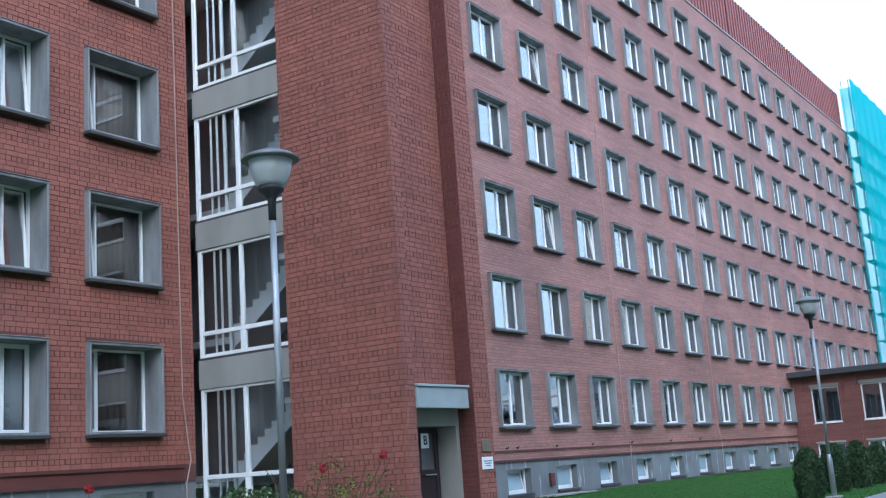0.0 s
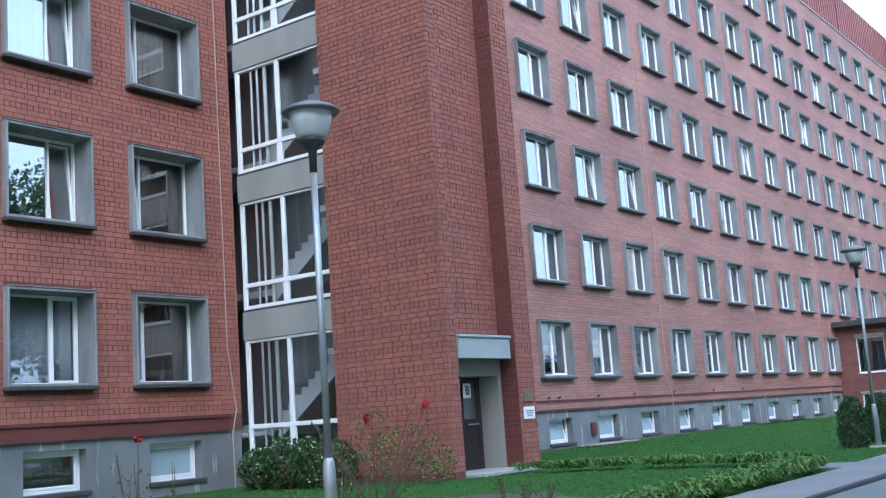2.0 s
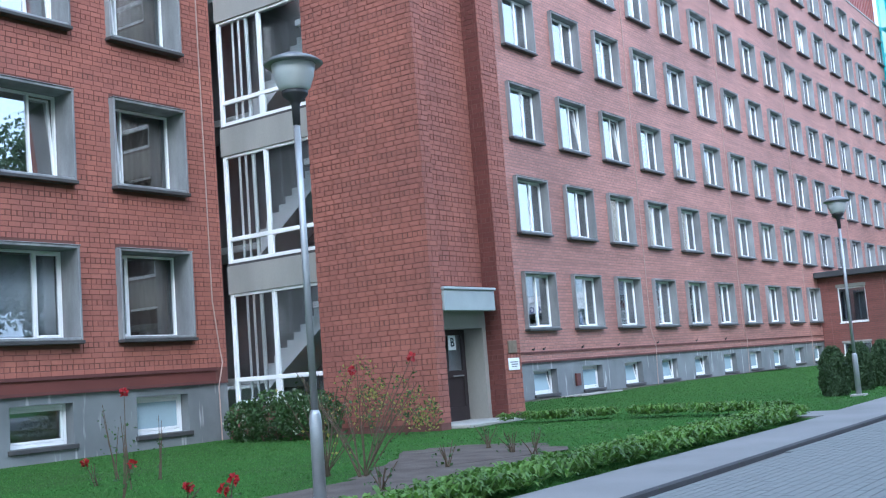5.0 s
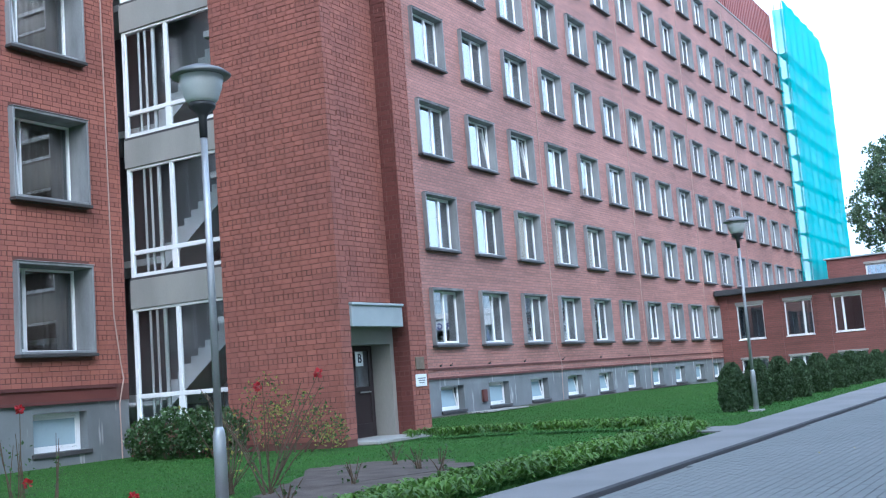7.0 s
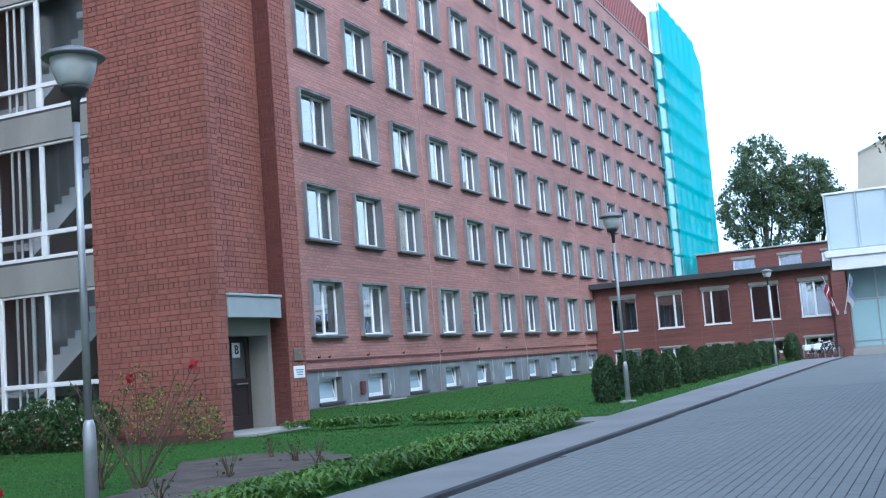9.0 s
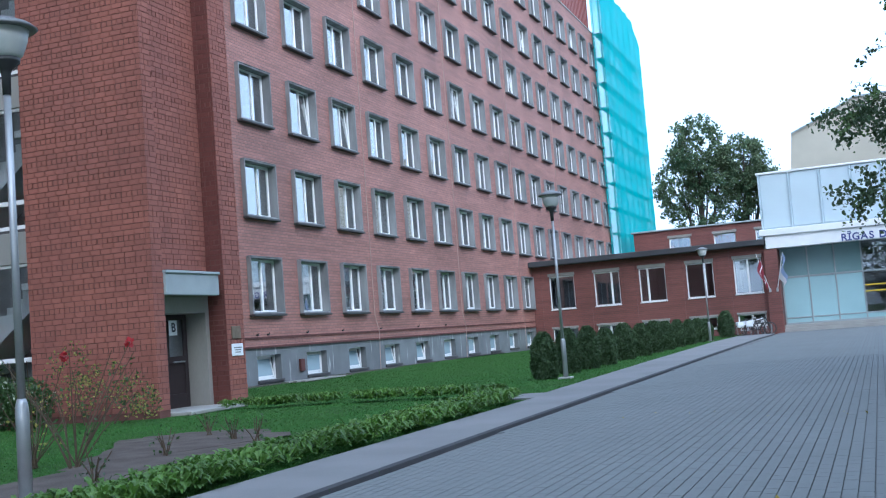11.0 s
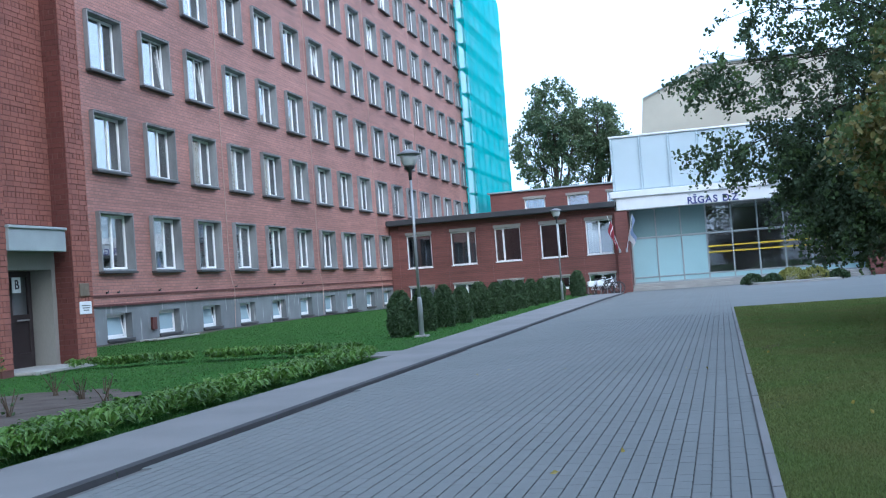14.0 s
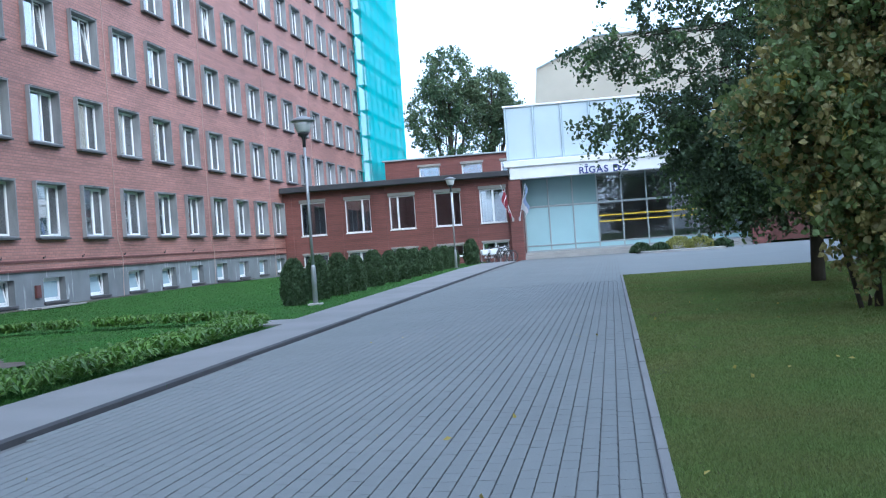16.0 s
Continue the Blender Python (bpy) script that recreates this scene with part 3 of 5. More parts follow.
# door bay under the canopy
s = Shape()
s.box((RX - 0.9, 20.43, -0.05), (RX - 0.001, 20.569, 2.6))
s.box((RX - 0.9, 18.35, 2.05), (RX - 0.001, 20.43, 2.6))
s.box((RX - 0.9, 18.35, -0.05), (RX - 0.001, 18.9, 2.05))
to_block(part("door_surround", s, CONCRETE, label="grey plastered reveal around the door"))
structure("door_threshold", Shape().soft_box((RX - 0.9, 18.4, -0.03), (TX + 0.45, 20.53, 0.05), 0.015), STONE, "worn pale concrete slab before the door", "doorstep")
door = thing("entrance_door", (RX - 0.5, 18.9, 0.05), "dark brown glazed entrance door under a canopy", "door", "", "structure")
s = Shape()
for lo, hi in (((0, 0, 0), (0.06, 0.12, 2.0)), ((0, 1.32, 0), (0.06, 1.44, 2.0)), ((0, 0.12, 0), (0.06, 1.32, 0.3)), ((0, 0.12, 0.95), (0.06, 1.32, 1.1)), ((0, 0.12, 1.88), (0.06, 1.32, 2.0)), ((0, 0.66, 0.3), (0.05, 0.78, 1.88))):
    s.soft_box(lo, hi, 0.008)
part("door_frame", s, DOORPAINT, door)
part("door_panel", Shape().box((0.015, 0.12, 0.3), (0.03, 1.32, 0.95)), DOORPAINT, door)
part("door_glass", Shape().box((0.02, 0.12, 1.1), (0.028, 1.32, 1.88)), GLASS_DARK, door)
s = Shape().tube([(0.1, 0.85, 0.98), (0.1, 1.25, 0.98)], 0.016)
s.tube([(0.05, 0.9, 0.98), (0.1, 0.9, 0.98)], 0.01).tube([(0.05, 1.2, 0.98), (0.1, 1.2, 0.98)], 0.01)
part("door_handle", s, STEEL, door, "pale metal push bar")


def lettering(name, body, size, mat, m, parent=None, depth=0.004):
    cu = bpy.data.curves.new(name, "FONT")
    cu.body, cu.size, cu.extrude, cu.align_x, cu.align_y = body, size, depth, "CENTER", "CENTER"
    cu.offset = size * 0.02
    tmp = bpy.data.objects.new(name, cu)
    me = bpy.data.meshes.new_from_object(tmp)
    bpy.data.objects.remove(tmp)
    me.materials.clear()
    me.materials.append(mat)
    ob = new(name, me)
    ob.parent = parent
    ob.matrix_local = m
    return ob


sign = thing("door_sign", (RX - 0.36, 19.72, 1.76), "small white plate with a dark letter on the door", "sign")
part("plate", Shape().soft_box((-0.01, -0.14, -0.16), (0.01, 0.14, 0.16), 0.006), WHITE, sign)
lettering("letter", "B", 0.27, INK, pose(0.012, 0, 0, 90, 0, 90), sign)
part("bracket", Shape().box((-0.075, -0.03, -0.05), (-0.01, 0.03, 0.05)), STEEL, sign)

canopy = thing("door_canopy", (TX, 19.2, 2.39), "flat canopy with a grey sheet metal fascia over the door", "canopy")
part("fascia", Shape().soft_box((-0.10, -0.84, 0.0), (0.06, 1.08, 0.44), 0.01), SHEET, canopy)
part("soffit", Shape().box((-0.47, -0.84, 0.03), (-0.1, 1.27, 0.43)), CONCRETE, canopy)
part("flashing", Shape().soft_box((-0.47, -0.87, 0.44), (0.10, 1.1, 0.5), 0.012), SHEET, canopy)

# plaques on the pilaster
plaque = thing("brass_plaque", (TX + 0.013, 20.72, 1.44), "tarnished arched brass plaque on brick", "plaque")
part("plate", Shape().soft_box((0, 0, 0), (0.03, 0.36, 0.28), 0.012), material("tarnished brass", (0.22, 0.17, 0.12), 0.5, 0.3, 8, 50, 0.1, metal=0.4), plaque)
plaque = thing("wall_sign", (TX + 0.013, 20.69, 1.06), "small white sign with unreadable writing on brick", "sign")
part("plate", Shape().soft_box((0, 0, 0), (0.025, 0.45, 0.27), 0.008), WHITE, plaque)
s = Shape()
for v, a, b in ((0.17, 0.06, 0.39), (0.12, 0.09, 0.36), (0.07, 0.12, 0.33)):
    s.box((0.025, a, v), (0.028, b, v + 0.022))
part("writing", s, HOOD, plaque)

# stair glazing, storey by storey
GLY = TY + 0.10


def stair_window(z0, z1):
    w = to_block(part("stair_window", Shape().box((GL0 + 0.01, GLY - 0.02, z0 - 0.06), (GL1 - 0.01, GLY + 0.14, z0)), SILL, label="tall white-framed stairwell window"))
    f = Shape()
    t = 0.085
    for a, b, c, d in ((GL0 + 0.02, GL0 + 0.02 + t * 1.3, z0, z1), (GL1 - t, GL1 - 0.005, z0, z1), (GL0 + 0.13, GL1 - t, z0, z0 + t), (GL0 + 0.13, GL1 - t, z1 - 0.06, z1), (GL0 + 0.13, GL1 - t, z0 + 0.52, z0 + 0.62)):
        f.soft_box((a, GLY, c), (b, GLY + 0.08, d), 0.008)
    mid = (GL0 + GL1) / 2 - 0.02
    f.soft_box((mid - 0.055, GLY + 0.003, z0 + 0.62), (mid + 0.055, GLY + 0.083, z1 - 0.06), 0.008)
    f.soft_box((mid - 0.085, GLY + 0.003, z0 + t), (mid + 0.085, GLY + 0.083, z0 + 0.52), 0.008)
    fr = part("frame", f, PVC, None)
    fr.parent = w
    for a, b, c, d in ((GL0 + 0.13, mid, z0 + 0.6, z1), (mid, GL1 - 0.05, z0 + 0.6, z1), (GL0 + 0.13, mid, z0 + t, z0 + 0.54), (mid, GL1 - 0.05, z0 + t, z0 + 0.54)):
        p = part("pane", Shape().box((a, GLY + 0.035, c), (b, GLY + 0.045, d)), GLASS_DARK)
        p.parent = w


for i in range(8):
    b = 0.62 + STOREY * i
    stair_window(b + 0.13, b + 2.7)
    to_block(part("spandrel", Shape().soft_box((GL0 + 0.002, TY + 0.06, b + 2.7), (GL1 - 0.004, TY + 0.24, b + STOREY + 0.07), 0.01), CONCRETE, label="grey concrete panel between the stair windows"))
TERRAZZO = material("pale terrazzo stair", (0.6, 0.61, 0.62), 0.7, 0.1, 2, 40, 0.05)
for i in range(8):
    b = 0.2 + STOREY * i
    s = Shape()
    for k in range(10):
        x0 = -19.0 + k * 0.23
        lo, hi, top = b + 0.86 + k * 0.17, b + 1.03 + k * 0.17, b + 1.30 + (k + 1) * 0.17
        n = len(s.v)
        s.v += [(x, y, z) for y in (TY + 1.3, TY + 2.5) for x, z in ((x0, lo), (x0 + 0.23, hi), (x0 + 0.23, top), (x0, top))]
        s.f += [(n, n + 1, n + 2, n + 3), (n + 7, n + 6, n + 5, n + 4), (n, n + 4, n + 5, n + 1), (n + 3, n + 2, n + 6, n + 7), (n, n + 3, n + 7, n + 4)]
    for lo, hi in (((FX - 3.7, TY + 1.3, b + 1.0), (-19.0, TYE - 0.42, b + 1.18)), ((-16.7, TY + 0.5, b + 2.6), (-14.3, TYE - 0.42, b + 2.75))):
        to_block(part("stair_landing", Shape().soft_box(lo, hi, 0.01), TERRAZZO, label="pale stair landing behind the glass"))
    me = s.mesh("stair_flight", TERRAZZO)
    bm = bmesh.new()
    bm.from_mesh(me)
    bmesh.ops.remove_doubles(bm, verts=bm.verts, dist=0.002)
    bm.to_mesh(me)
    bm.free()
    to_block(part("stair_flight", me, None, label="pale stair flight behind the glass"))
for x, d, r in ((-18.45, 0.2, 0.03), (-18.24, 0.2, 0.03), (-18.0, 0.22, 0.05)):
    to_block(part("heating_pipe", Shape().tube([(x, TY + d, 0.2), (x, TY + d, 26)], r), PVC, label="white upright pipe in the stairwell", smooth=True))
# stairwell shell
s = Shape()
s.box((FX - 4, TYE - 0.4, -0.2), (RX - 0.7, TYE - 0.301, 28)).box((FX - 4, TY + 0.4, -0.2), (FX - 3.8, TYE - 0.4, 28))
s.box((GL1 + 0.3, TY + 0.34, -0.2), (GL1 + 0.4, TY + 0.9, 28))
s.box((GL1 + 0.4, TY + 0.335, -0.2), (RX - 0.7, TY + 0.36, 28)).box((RX - 0.7, TY + 0.36, -0.2), (RX - 0.62, TYE - 0.41, 28))
to_block(part("stairwell_wall", s, STAIRWELL))

# floors and partitions behind the windows
s = Shape()
for i in range(8):
    z = 1.25 + STOREY * i
    s.box((FX - 4.5, -5.9, z - 0.2), (FX - 0.67, 17.6, z)).box((FX - 4.5, 21.3, z - 0.2), (FX - 0.67, 89.5, z))
for u in (*LW_COLS, *cols[::2]):
    s.box((FX - 4.5, u - 0.75, 1.3), (FX - 0.7, u - 0.6, 25))
s.box((FX - 4.7, -6, 0), (FX - 4.5, 17.6, 25)).box((FX - 4.7, 21.2, 0), (FX - 4.5, 89.6, 25))
s.box((FX - 4.5, -6, 24.4), (FX - 0.4, 89.6, 25))
s.box((FX - 4.5, 17.6, 0), (FX - 0.4, 17.7, 25))
to_block(part("inner_floor", s, ROOM, label="dim rooms behind the windows"))
# roof and red metal top storey
s = Shape()
s.box((FX - 14, -6, TOP), (FX + 0.05, 89.6, TOP + 0.12))
s.box((FX - 14, -6, -0.3), (FX - 13.6, 89.6, TOP)).box((FX - 13.6, 89.2, -0.3), (FX - 0.4, 89.6, TOP)).box((FX - 13.6, -6, -0.3), (FX - 0.4, -5.6, TOP))
to_block(part("roof", s, CONCRETE))
for k in range(7):
    a = 87.3 - 12.65 * (k + 1) + 0.35
    b = 87.3 - 12.65 * k + (1.25 if k == 0 else 0)
    if a < -5:
        break
    s = Shape()
    ribs = Shape()
    # backing in a darker red, which paints the shade between the ribs
    s.box((FX - 0.35, a, TOP + 0.12), (FX - 0.12, b, TOP + 3.1))
    u = a
    while u < b - 0.1:
        ribs.box((FX - 0.119, u, TOP + 0.12), (FX - 0.075, u + 0.26, TOP + 3.12))
        u += 0.5
    to_block(part("cladding_backing", s, BAND))
    to_block(part("metal_cladding", ribs, CLAD, label="ribbed red sheet metal cladding at the roof"))


# windows of the block
def window_meshes(w, h, split, tilt, narrow_left, deep=0.24):
    """Surround, sill, frame, sash and panes in a local frame: x out, y along, z up from the lower corner."""
    s = Shape()
    t = 0.058
    for lo, hi in (((-0.66, 0, 0), (0.16, t, h)), ((-0.66, w - t, 0), (0.16, w, h)), ((-0.66, t, h - t), (0.16, w - t, h)), ((-0.66, t, 0), (0.16, w - t, t))):
        s.soft_box(lo, hi, 0.01)
    sill = Shape().soft_box((-0.1, -0.02, -0.075), (0.215, w + 0.01, -0.004), 0.008)
    drip = Shape().soft_box((0.02, -0.012, h + 0.002), (0.185, w + 0.012, h + 0.022), 0.006)
    f = Shape()
    b, x0, x1 = 0.052, -deep, -deep + 0.08
    y0, y1, z0, z1 = t, w - t, t, h - t
    m = y0 + (y1 - y0) * split
    for lo, hi in (((x0, y0, z0), (x1, y0 + b, z1)), ((x0, y1 - b, z0), (x1, y1, z1)), ((x0, y0 + b, z0), (x1, y1 - b, z0 + b)), ((x0, y0 + b, z1 - b), (x1, y1 - b, z1)), ((x0, m - b / 2, z0 + b), (x1, m + b / 2, z1 - b))):
        f.soft_box(lo, hi, 0.006)
    fixed = (m + b / 2, y1 - b) if narrow_left else (y0 + b, m - b / 2)
    sash = (y0 + b, m - b / 2) if narrow_left else (m + b / 2, y1 - b)
    pane = Shape().box((x0 + 0.03, fixed[0], z0 + b), (x0 + 0.038, fixed[1], z1 - b))
    sh = Shape()
    a, c = sash
    e = 0.042
    zz0, zz1 = z0 + b, z1 - b
    for lo, hi in (((0, a, 0), (0.06, a + e, zz1 - zz0)), ((0, c - e, 0), (0.06, c, zz1 - zz0)), ((0, a + e, 0), (0.06, c - e, e)), ((0, a + e, zz1 - zz0 - e), (0.06, c - e, zz1 - zz0))):
        sh.soft_box(lo, hi, 0.006)
    spane = Shape().box((0.025, a + e, e), (0.033, c - e, zz1 - zz0 - e))
    lean = math.tan(radians(5 if tilt else 0))
    for q in (sh, spane):
        q.v = [(x - lean * z + x0 + 0.02, y, z + zz0) for x, y, z in q.v]
    return (s.mesh("window", SURROUND), sill.mesh("sill", SILL), f.mesh("frame", PVC), pane.mesh("pane", GLASS), sh.mesh("sash", PVC), spane.mesh("sash_pane", GLASS), drip.mesh("drip_edge", SURROUND))


def curtain_mesh(y0, y1, z0, z1, depth, wave=0.03):
    s = Shape()
    n = max(4, int((y1 - y0) / 0.05))
    for i in range(n + 1):
        y = y0 + (y1 - y0) * i / n
        d = depth + wave * math.sin(i * 1.9) + 0.01 * math.sin(i * 5.1)
        s.v += [(d, y, z0), (d, y, z1), (d - 0.006, y, z0), (d - 0.006, y, z1)]
    for i in range(n):
        k = 4 * i
        s.f += [(k, k + 4, k + 5, k + 1), (k + 6, k + 2, k + 3, k + 7), (k + 1, k + 5, k + 7, k + 3), (k, k + 2, k + 6, k + 4)]
    return s.mesh("curtain", CURTAIN, True)


KINDS = {k: window_meshes(W_W, W_H, *k) for k in ((0.62, False, False), (0.62, True, False), (0.55, False, False))}
LKINDS = {k: window_meshes(LW_W, W_H, *k, 0.5) for k in ((0.66, True, False), (0.66, False, False), (0.3, True, True), (0.3, False, True))}
CURTAINS = [curtain_mesh(0.09, W_W - 0.09, 0.1, W_H - 0.1, -0.46), curtain_mesh(0.09, 1.05, 0.1, W_H - 0.1, -0.46), curtain_mesh(0.75, W_W - 0.09, 0.1, W_H - 0.1, -0.46)]
LCURTAIN = curtain_mesh(0.15, LW_W - 0.15, 0.15, W_H - 0.12, -0.64, 0.02)
LDRAPE = curtain_mesh(0.5, LW_W - 0.12, 0.12, W_H - 0.1, -0.63, 0.03)
LDRAPE.materials[0] = DRAPE
LBLIND = curtain_mesh(0.12, LW_W - 0.12, 0.15, W_H - 0.12, -0.58, 0.004)


def put_window(meshes, y, z, curtain=None, label=""):
    w = part("window", meshes[0], None, None, label)
    w.parent = block
    w.location = (0, y, z)
    for name, me in zip(("sill", "frame", "pane", "sash", "sash_pane", "drip_edge"), meshes[1:]):
        part(name, me, None, w)
    if curtain:
        part("curtain", curtain, None, w)
    return w


wr = random.Random(5)
fk = list(KINDS.values())
for i, z in enumerate(rowz):
    for j, u in enumerate(cols):
        kind = fk[wr.choice((0, 0, 2, 0, 2, 0, 1, 2))]
        # many of these curtains are added to whiten panes, in place of mirrored sky
        cur = wr.choice((CURTAINS[0], CURTAINS[1], CURTAINS[1], CURTAINS[2], None))
        put_window(kind, u, z - W_H, cur, "white-framed window in a grey concrete surround")
lk = list(LKINDS.values())
for ms in (lk[2], lk[3]):
    ms[3].materials[0] = ms[5].materials[0] = GLASS_HALL
blinded = window_meshes(LW_W, W_H, 0.66, False, False, 0.5)
blinded[3].materials[0] = blinded[5].materials[0] = GLASS_HALL
for i, z in enumerate(rowz):
    for j, u in enumerate(LW_COLS):
        if j == 3:
            put_window(lk[3] if i in (0,) else lk[2], u, z - W_H, LDRAPE, "white-framed window with a narrow tilted sash in a grey surround")
        else:
            put_window(blinded if i == 0 else lk[1] if i == 3 else lk[0], u, z - W_H, LBLIND if i == 0 else (LCURTAIN if i == 2 else None), "wide white-framed window in a grey concrete surround")


def basement_meshes(w, h, tilt):
    f = Shape()
    for lo, hi in (((-0.3, 0, 0), (-0.24, 0.07, h)), ((-0.3, w - 0.07, 0), (-0.24, w, h)), ((-0.3, 0.07, 0), (-0.24, w - 0.07, 0.07)), ((-0.3, 0.07, h - 0.07), (-0.24, w - 0.07, h))):
        f.soft_box(lo, hi, 0.006)
    sill = Shape().soft_box((-0.25, -0.06, -0.1), (0.07, w + 0.08, -0.003), 0.012)
    sh = Shape()
    e, lean = 0.05, math.tan(radians(11 if tilt else 0))
    for lo, hi in (((0, 0.08, 0.08), (0.05, 0.08 + e, h - 0.08)), ((0, w - 0.08 - e, 0.08), (0.05, w - 0.08, h - 0.08)), ((0, 0.08 + e, 0.08), (0.05, w - 0.08 - e, 0.08 + e)), ((0, 0.08 + e, h - 0.08 - e), (0.05, w - 0.08 - e, h - 0.08))):
        sh.box(lo, hi)
    p = Shape().box((0.02, 0.08 + e, 0.08 + e), (0.028, w - 0.08 - e, h - 0.08 - e))
    for q in (sh, p):
        q.v = [(x - lean * z - 0.29, y, z) for x, y, z in q.v]
    return sill.mesh("basement_window", SILL), f.mesh("frame", PVC), sh.mesh("sash", PVC), p.mesh("pane", FROSTED)


BK = [basement_meshes(1.58, 0.83, True), basement_meshes(1.58, 0.83, False)]
BKL = basement_meshes(1.43, 0.82, False)
BKD = basement_meshes(1.43, 0.82, False)
BKD[3].materials[0] = GLASS_HALL
for k, (u, _, z, _) in enumerate(base_holes + lbase):
    ms = (BKL if k == len(base_holes) + 3 else BKD) if k >= len(base_holes) else BK[0 if k in (0, 2, 3, 4) else 1]
    w = part("basement_window", ms[0], None, None, "small white-framed basement window with a dark sill")
    w.parent, w.location = block, (-0.03, u, z)
    for name, me in zip(("frame", "sash", "pane"), ms[1:]):
        part(name, me, None, w)
s = Shape()
s.box((FX - 1.6, -6, -0.3), (FX - 1.5, 89.6, 1.2)).box((FX - 1.5, -6, 1.1), (FX - 0.44, 89.6, 1.2))
to_block(part("basement_wall", s, CURTAIN, label="whitewashed basement wall"))

# lightning conductors down the walls
for u, kink in ((41.4, 0.25), (52.0, 0.25), (62.4, 0.2), (72.9, 0.2)):
    s = Shape().tube([(FX + 0.04, u, 25), (FX + 0.04, u, 2.2), (FX + 0.08, u + kink, 1.5), (FX + 0.05, u + kink - 0.05, 0.3), (FX + 0.05, u + kink - 0.05, -0.05)], 0.014, 6)
    to_block(part("lightning_conductor", s, CABLE, label="thin pale conductor running down the wall"))
s = Shape().tube([(FX + 0.04, 17.5, 25), (FX + 0.04, 17.6, 3.2), (FX + 0.05, 17.74, 2.1), (FX + 0.1, 17.76, 1.75), (FX + 0.05, 17.66, 1.2), (FX + 0.05, 17.68, -0.05)], 0.015, 6)
to_block(part("lightning_conductor", s, CABLE, label="thin pale conductor running down the wall"))

# small black studs, added to draw dark spots above the brick ledge
for u in (31.9, 32.6, 35.4, 38.3, 41.9, 46.0, 49.5):
    s = Shape().soft_box((FX, u, 1.62), (FX + 0.06, u + 0.1, 1.68), 0.01).tube([(FX + 0.05, u + 0.05, 1.65), (FX + 0.09, u + 0.05, 1.72)], 0.012, 5)
    to_block(part("wall_bracket", s, BLACK, label="small black stud added for a dark spot in the brickwork"))
to_block(part("junction_box", Shape().soft_box((FX - 0.03, 34.75, 0.28), (FX + 0.07, 35.05, 0.72), 0.015), BAND, label="small dark red junction box on the plinth"))
rim = Shape()
for a, b, w in ((21.3, 27, 0.5), (27, 33, 0.9), (33, 37, 1.3), (37, 42, 0.9), (42, 50, 0.5), (50, 58, 0.4)):
    rim.quad((FX - 0.02, a, -0.022), (FX + w * 0.8, a, -0.022), (FX + w, b, -0.022), (FX - 0.02, b, -0.022))
structure("soil_strip", rim, EARTH, "bare earth strip along the plinth", "soil")


# ---- annex with the main entrance ----
CLOTH_WHITE = material("bright white curtain", (0.85, 0.84, 0.82), 0.8, 0.04, 3, 50, 0.0)
AY, AX0, AX1, AZ = 65.1, FX + 0.01, -5.12, 4.86
annex = thing("annex_building", (AX0, AY, 0), "single-storey dark red brick annex with a flat roof", "building")


def to_annex(ob):
    ob.parent = annex
    ob.matrix_parent_inverse = Matrix.Translation((-AX0, -AY, 0))
    return ob


ap = Plane((0, AY, 0), (1, 0, 0), (0, -1, 0))
AW = [-17.97, -15.17, -12.42, -9.63, -6.9]
aw, az0, az1 = 1.58, 2.18, 4.4
ah = [(x, x + aw, az0, az1) for x in AW] + [(x, x + aw, 0.3, 1.12) for x in AW]
to_annex(part("front_wall", wall_shape(ap, AX0, AX1, -0.3, AZ, ah, 0.4), BRICK_ANNEX))
s = Shape()
for x in (*[a - 0.92 for a in AW[1:]], ):
    ap.box(s, x, x + 0.72, -0.2, AZ, 0.0, 0.06)
ap.box(s, AX0 + 0.0, AX0 + 0.55, -0.2, AZ, 0.0, 0.06)
to_annex(part("brick_pier", s, BRICK_ANNEX, label="shallow brick piers between the windows"))
s = Shape()
s.soft_box((AX0, AY - 0.75, AZ), (AX1 + 0.1, AY + 14, AZ + 0.33), 0.03)
to_annex(part("roof", s, ROOFING, label="flat roof with a dark overhanging edge"))
to_annex(part("back_wall", Shape().box((AX0, AY + 5, -0.2), (AX1, AY + 5.2, AZ)).box((AX0, AY + 0.4, 1.3), (AX1, AY + 5, 1.5)).box((AX0, AY + 13.6, -0.2), (AX1, AY + 14, AZ)), ROOM))
to_annex(part("end_wall", Shape().box((AX1 - 0.3, AY + 0.4, -0.2), (AX1, AY + 13.6, AZ)), BRICK_ANNEX))


def annex_window(w, h, split, lintel):
    f = Shape()
    b = 0.07
    m = w * split
    for lo, hi in (((0, -0.2, 0), (b, -0.12, h)), ((w - b, -0.2, 0), (w, -0.12, h)), ((b, -0.2, 0), (w - b, -0.12, b)), ((b, -0.2, h - b), (w - b, -0.12, h)), ((m - 0.06, -0.2, b), (m + 0.06, -0.12, h - b))):
        f.soft_box((lo[0], -hi[1], lo[2]), (hi[0], -lo[1], hi[2]), 0.006)
    out = [f.mesh("frame", PVC), Shape().box((b, 0.155, b), (w - b, 0.163, h - b)).mesh("pane", GLASS_HALL)]
    li = Shape().soft_box((-0.05, -0.03, h), (w + 0.05, 0.3, h + lintel), 0.01)
    si = Shape().soft_box((-0.03, -0.06, -0.05), (w + 0.03, 0.2, -0.003), 0.008)
    return [li.mesh("window", CONCRETE), si.mesh("sill", PVC), *out]


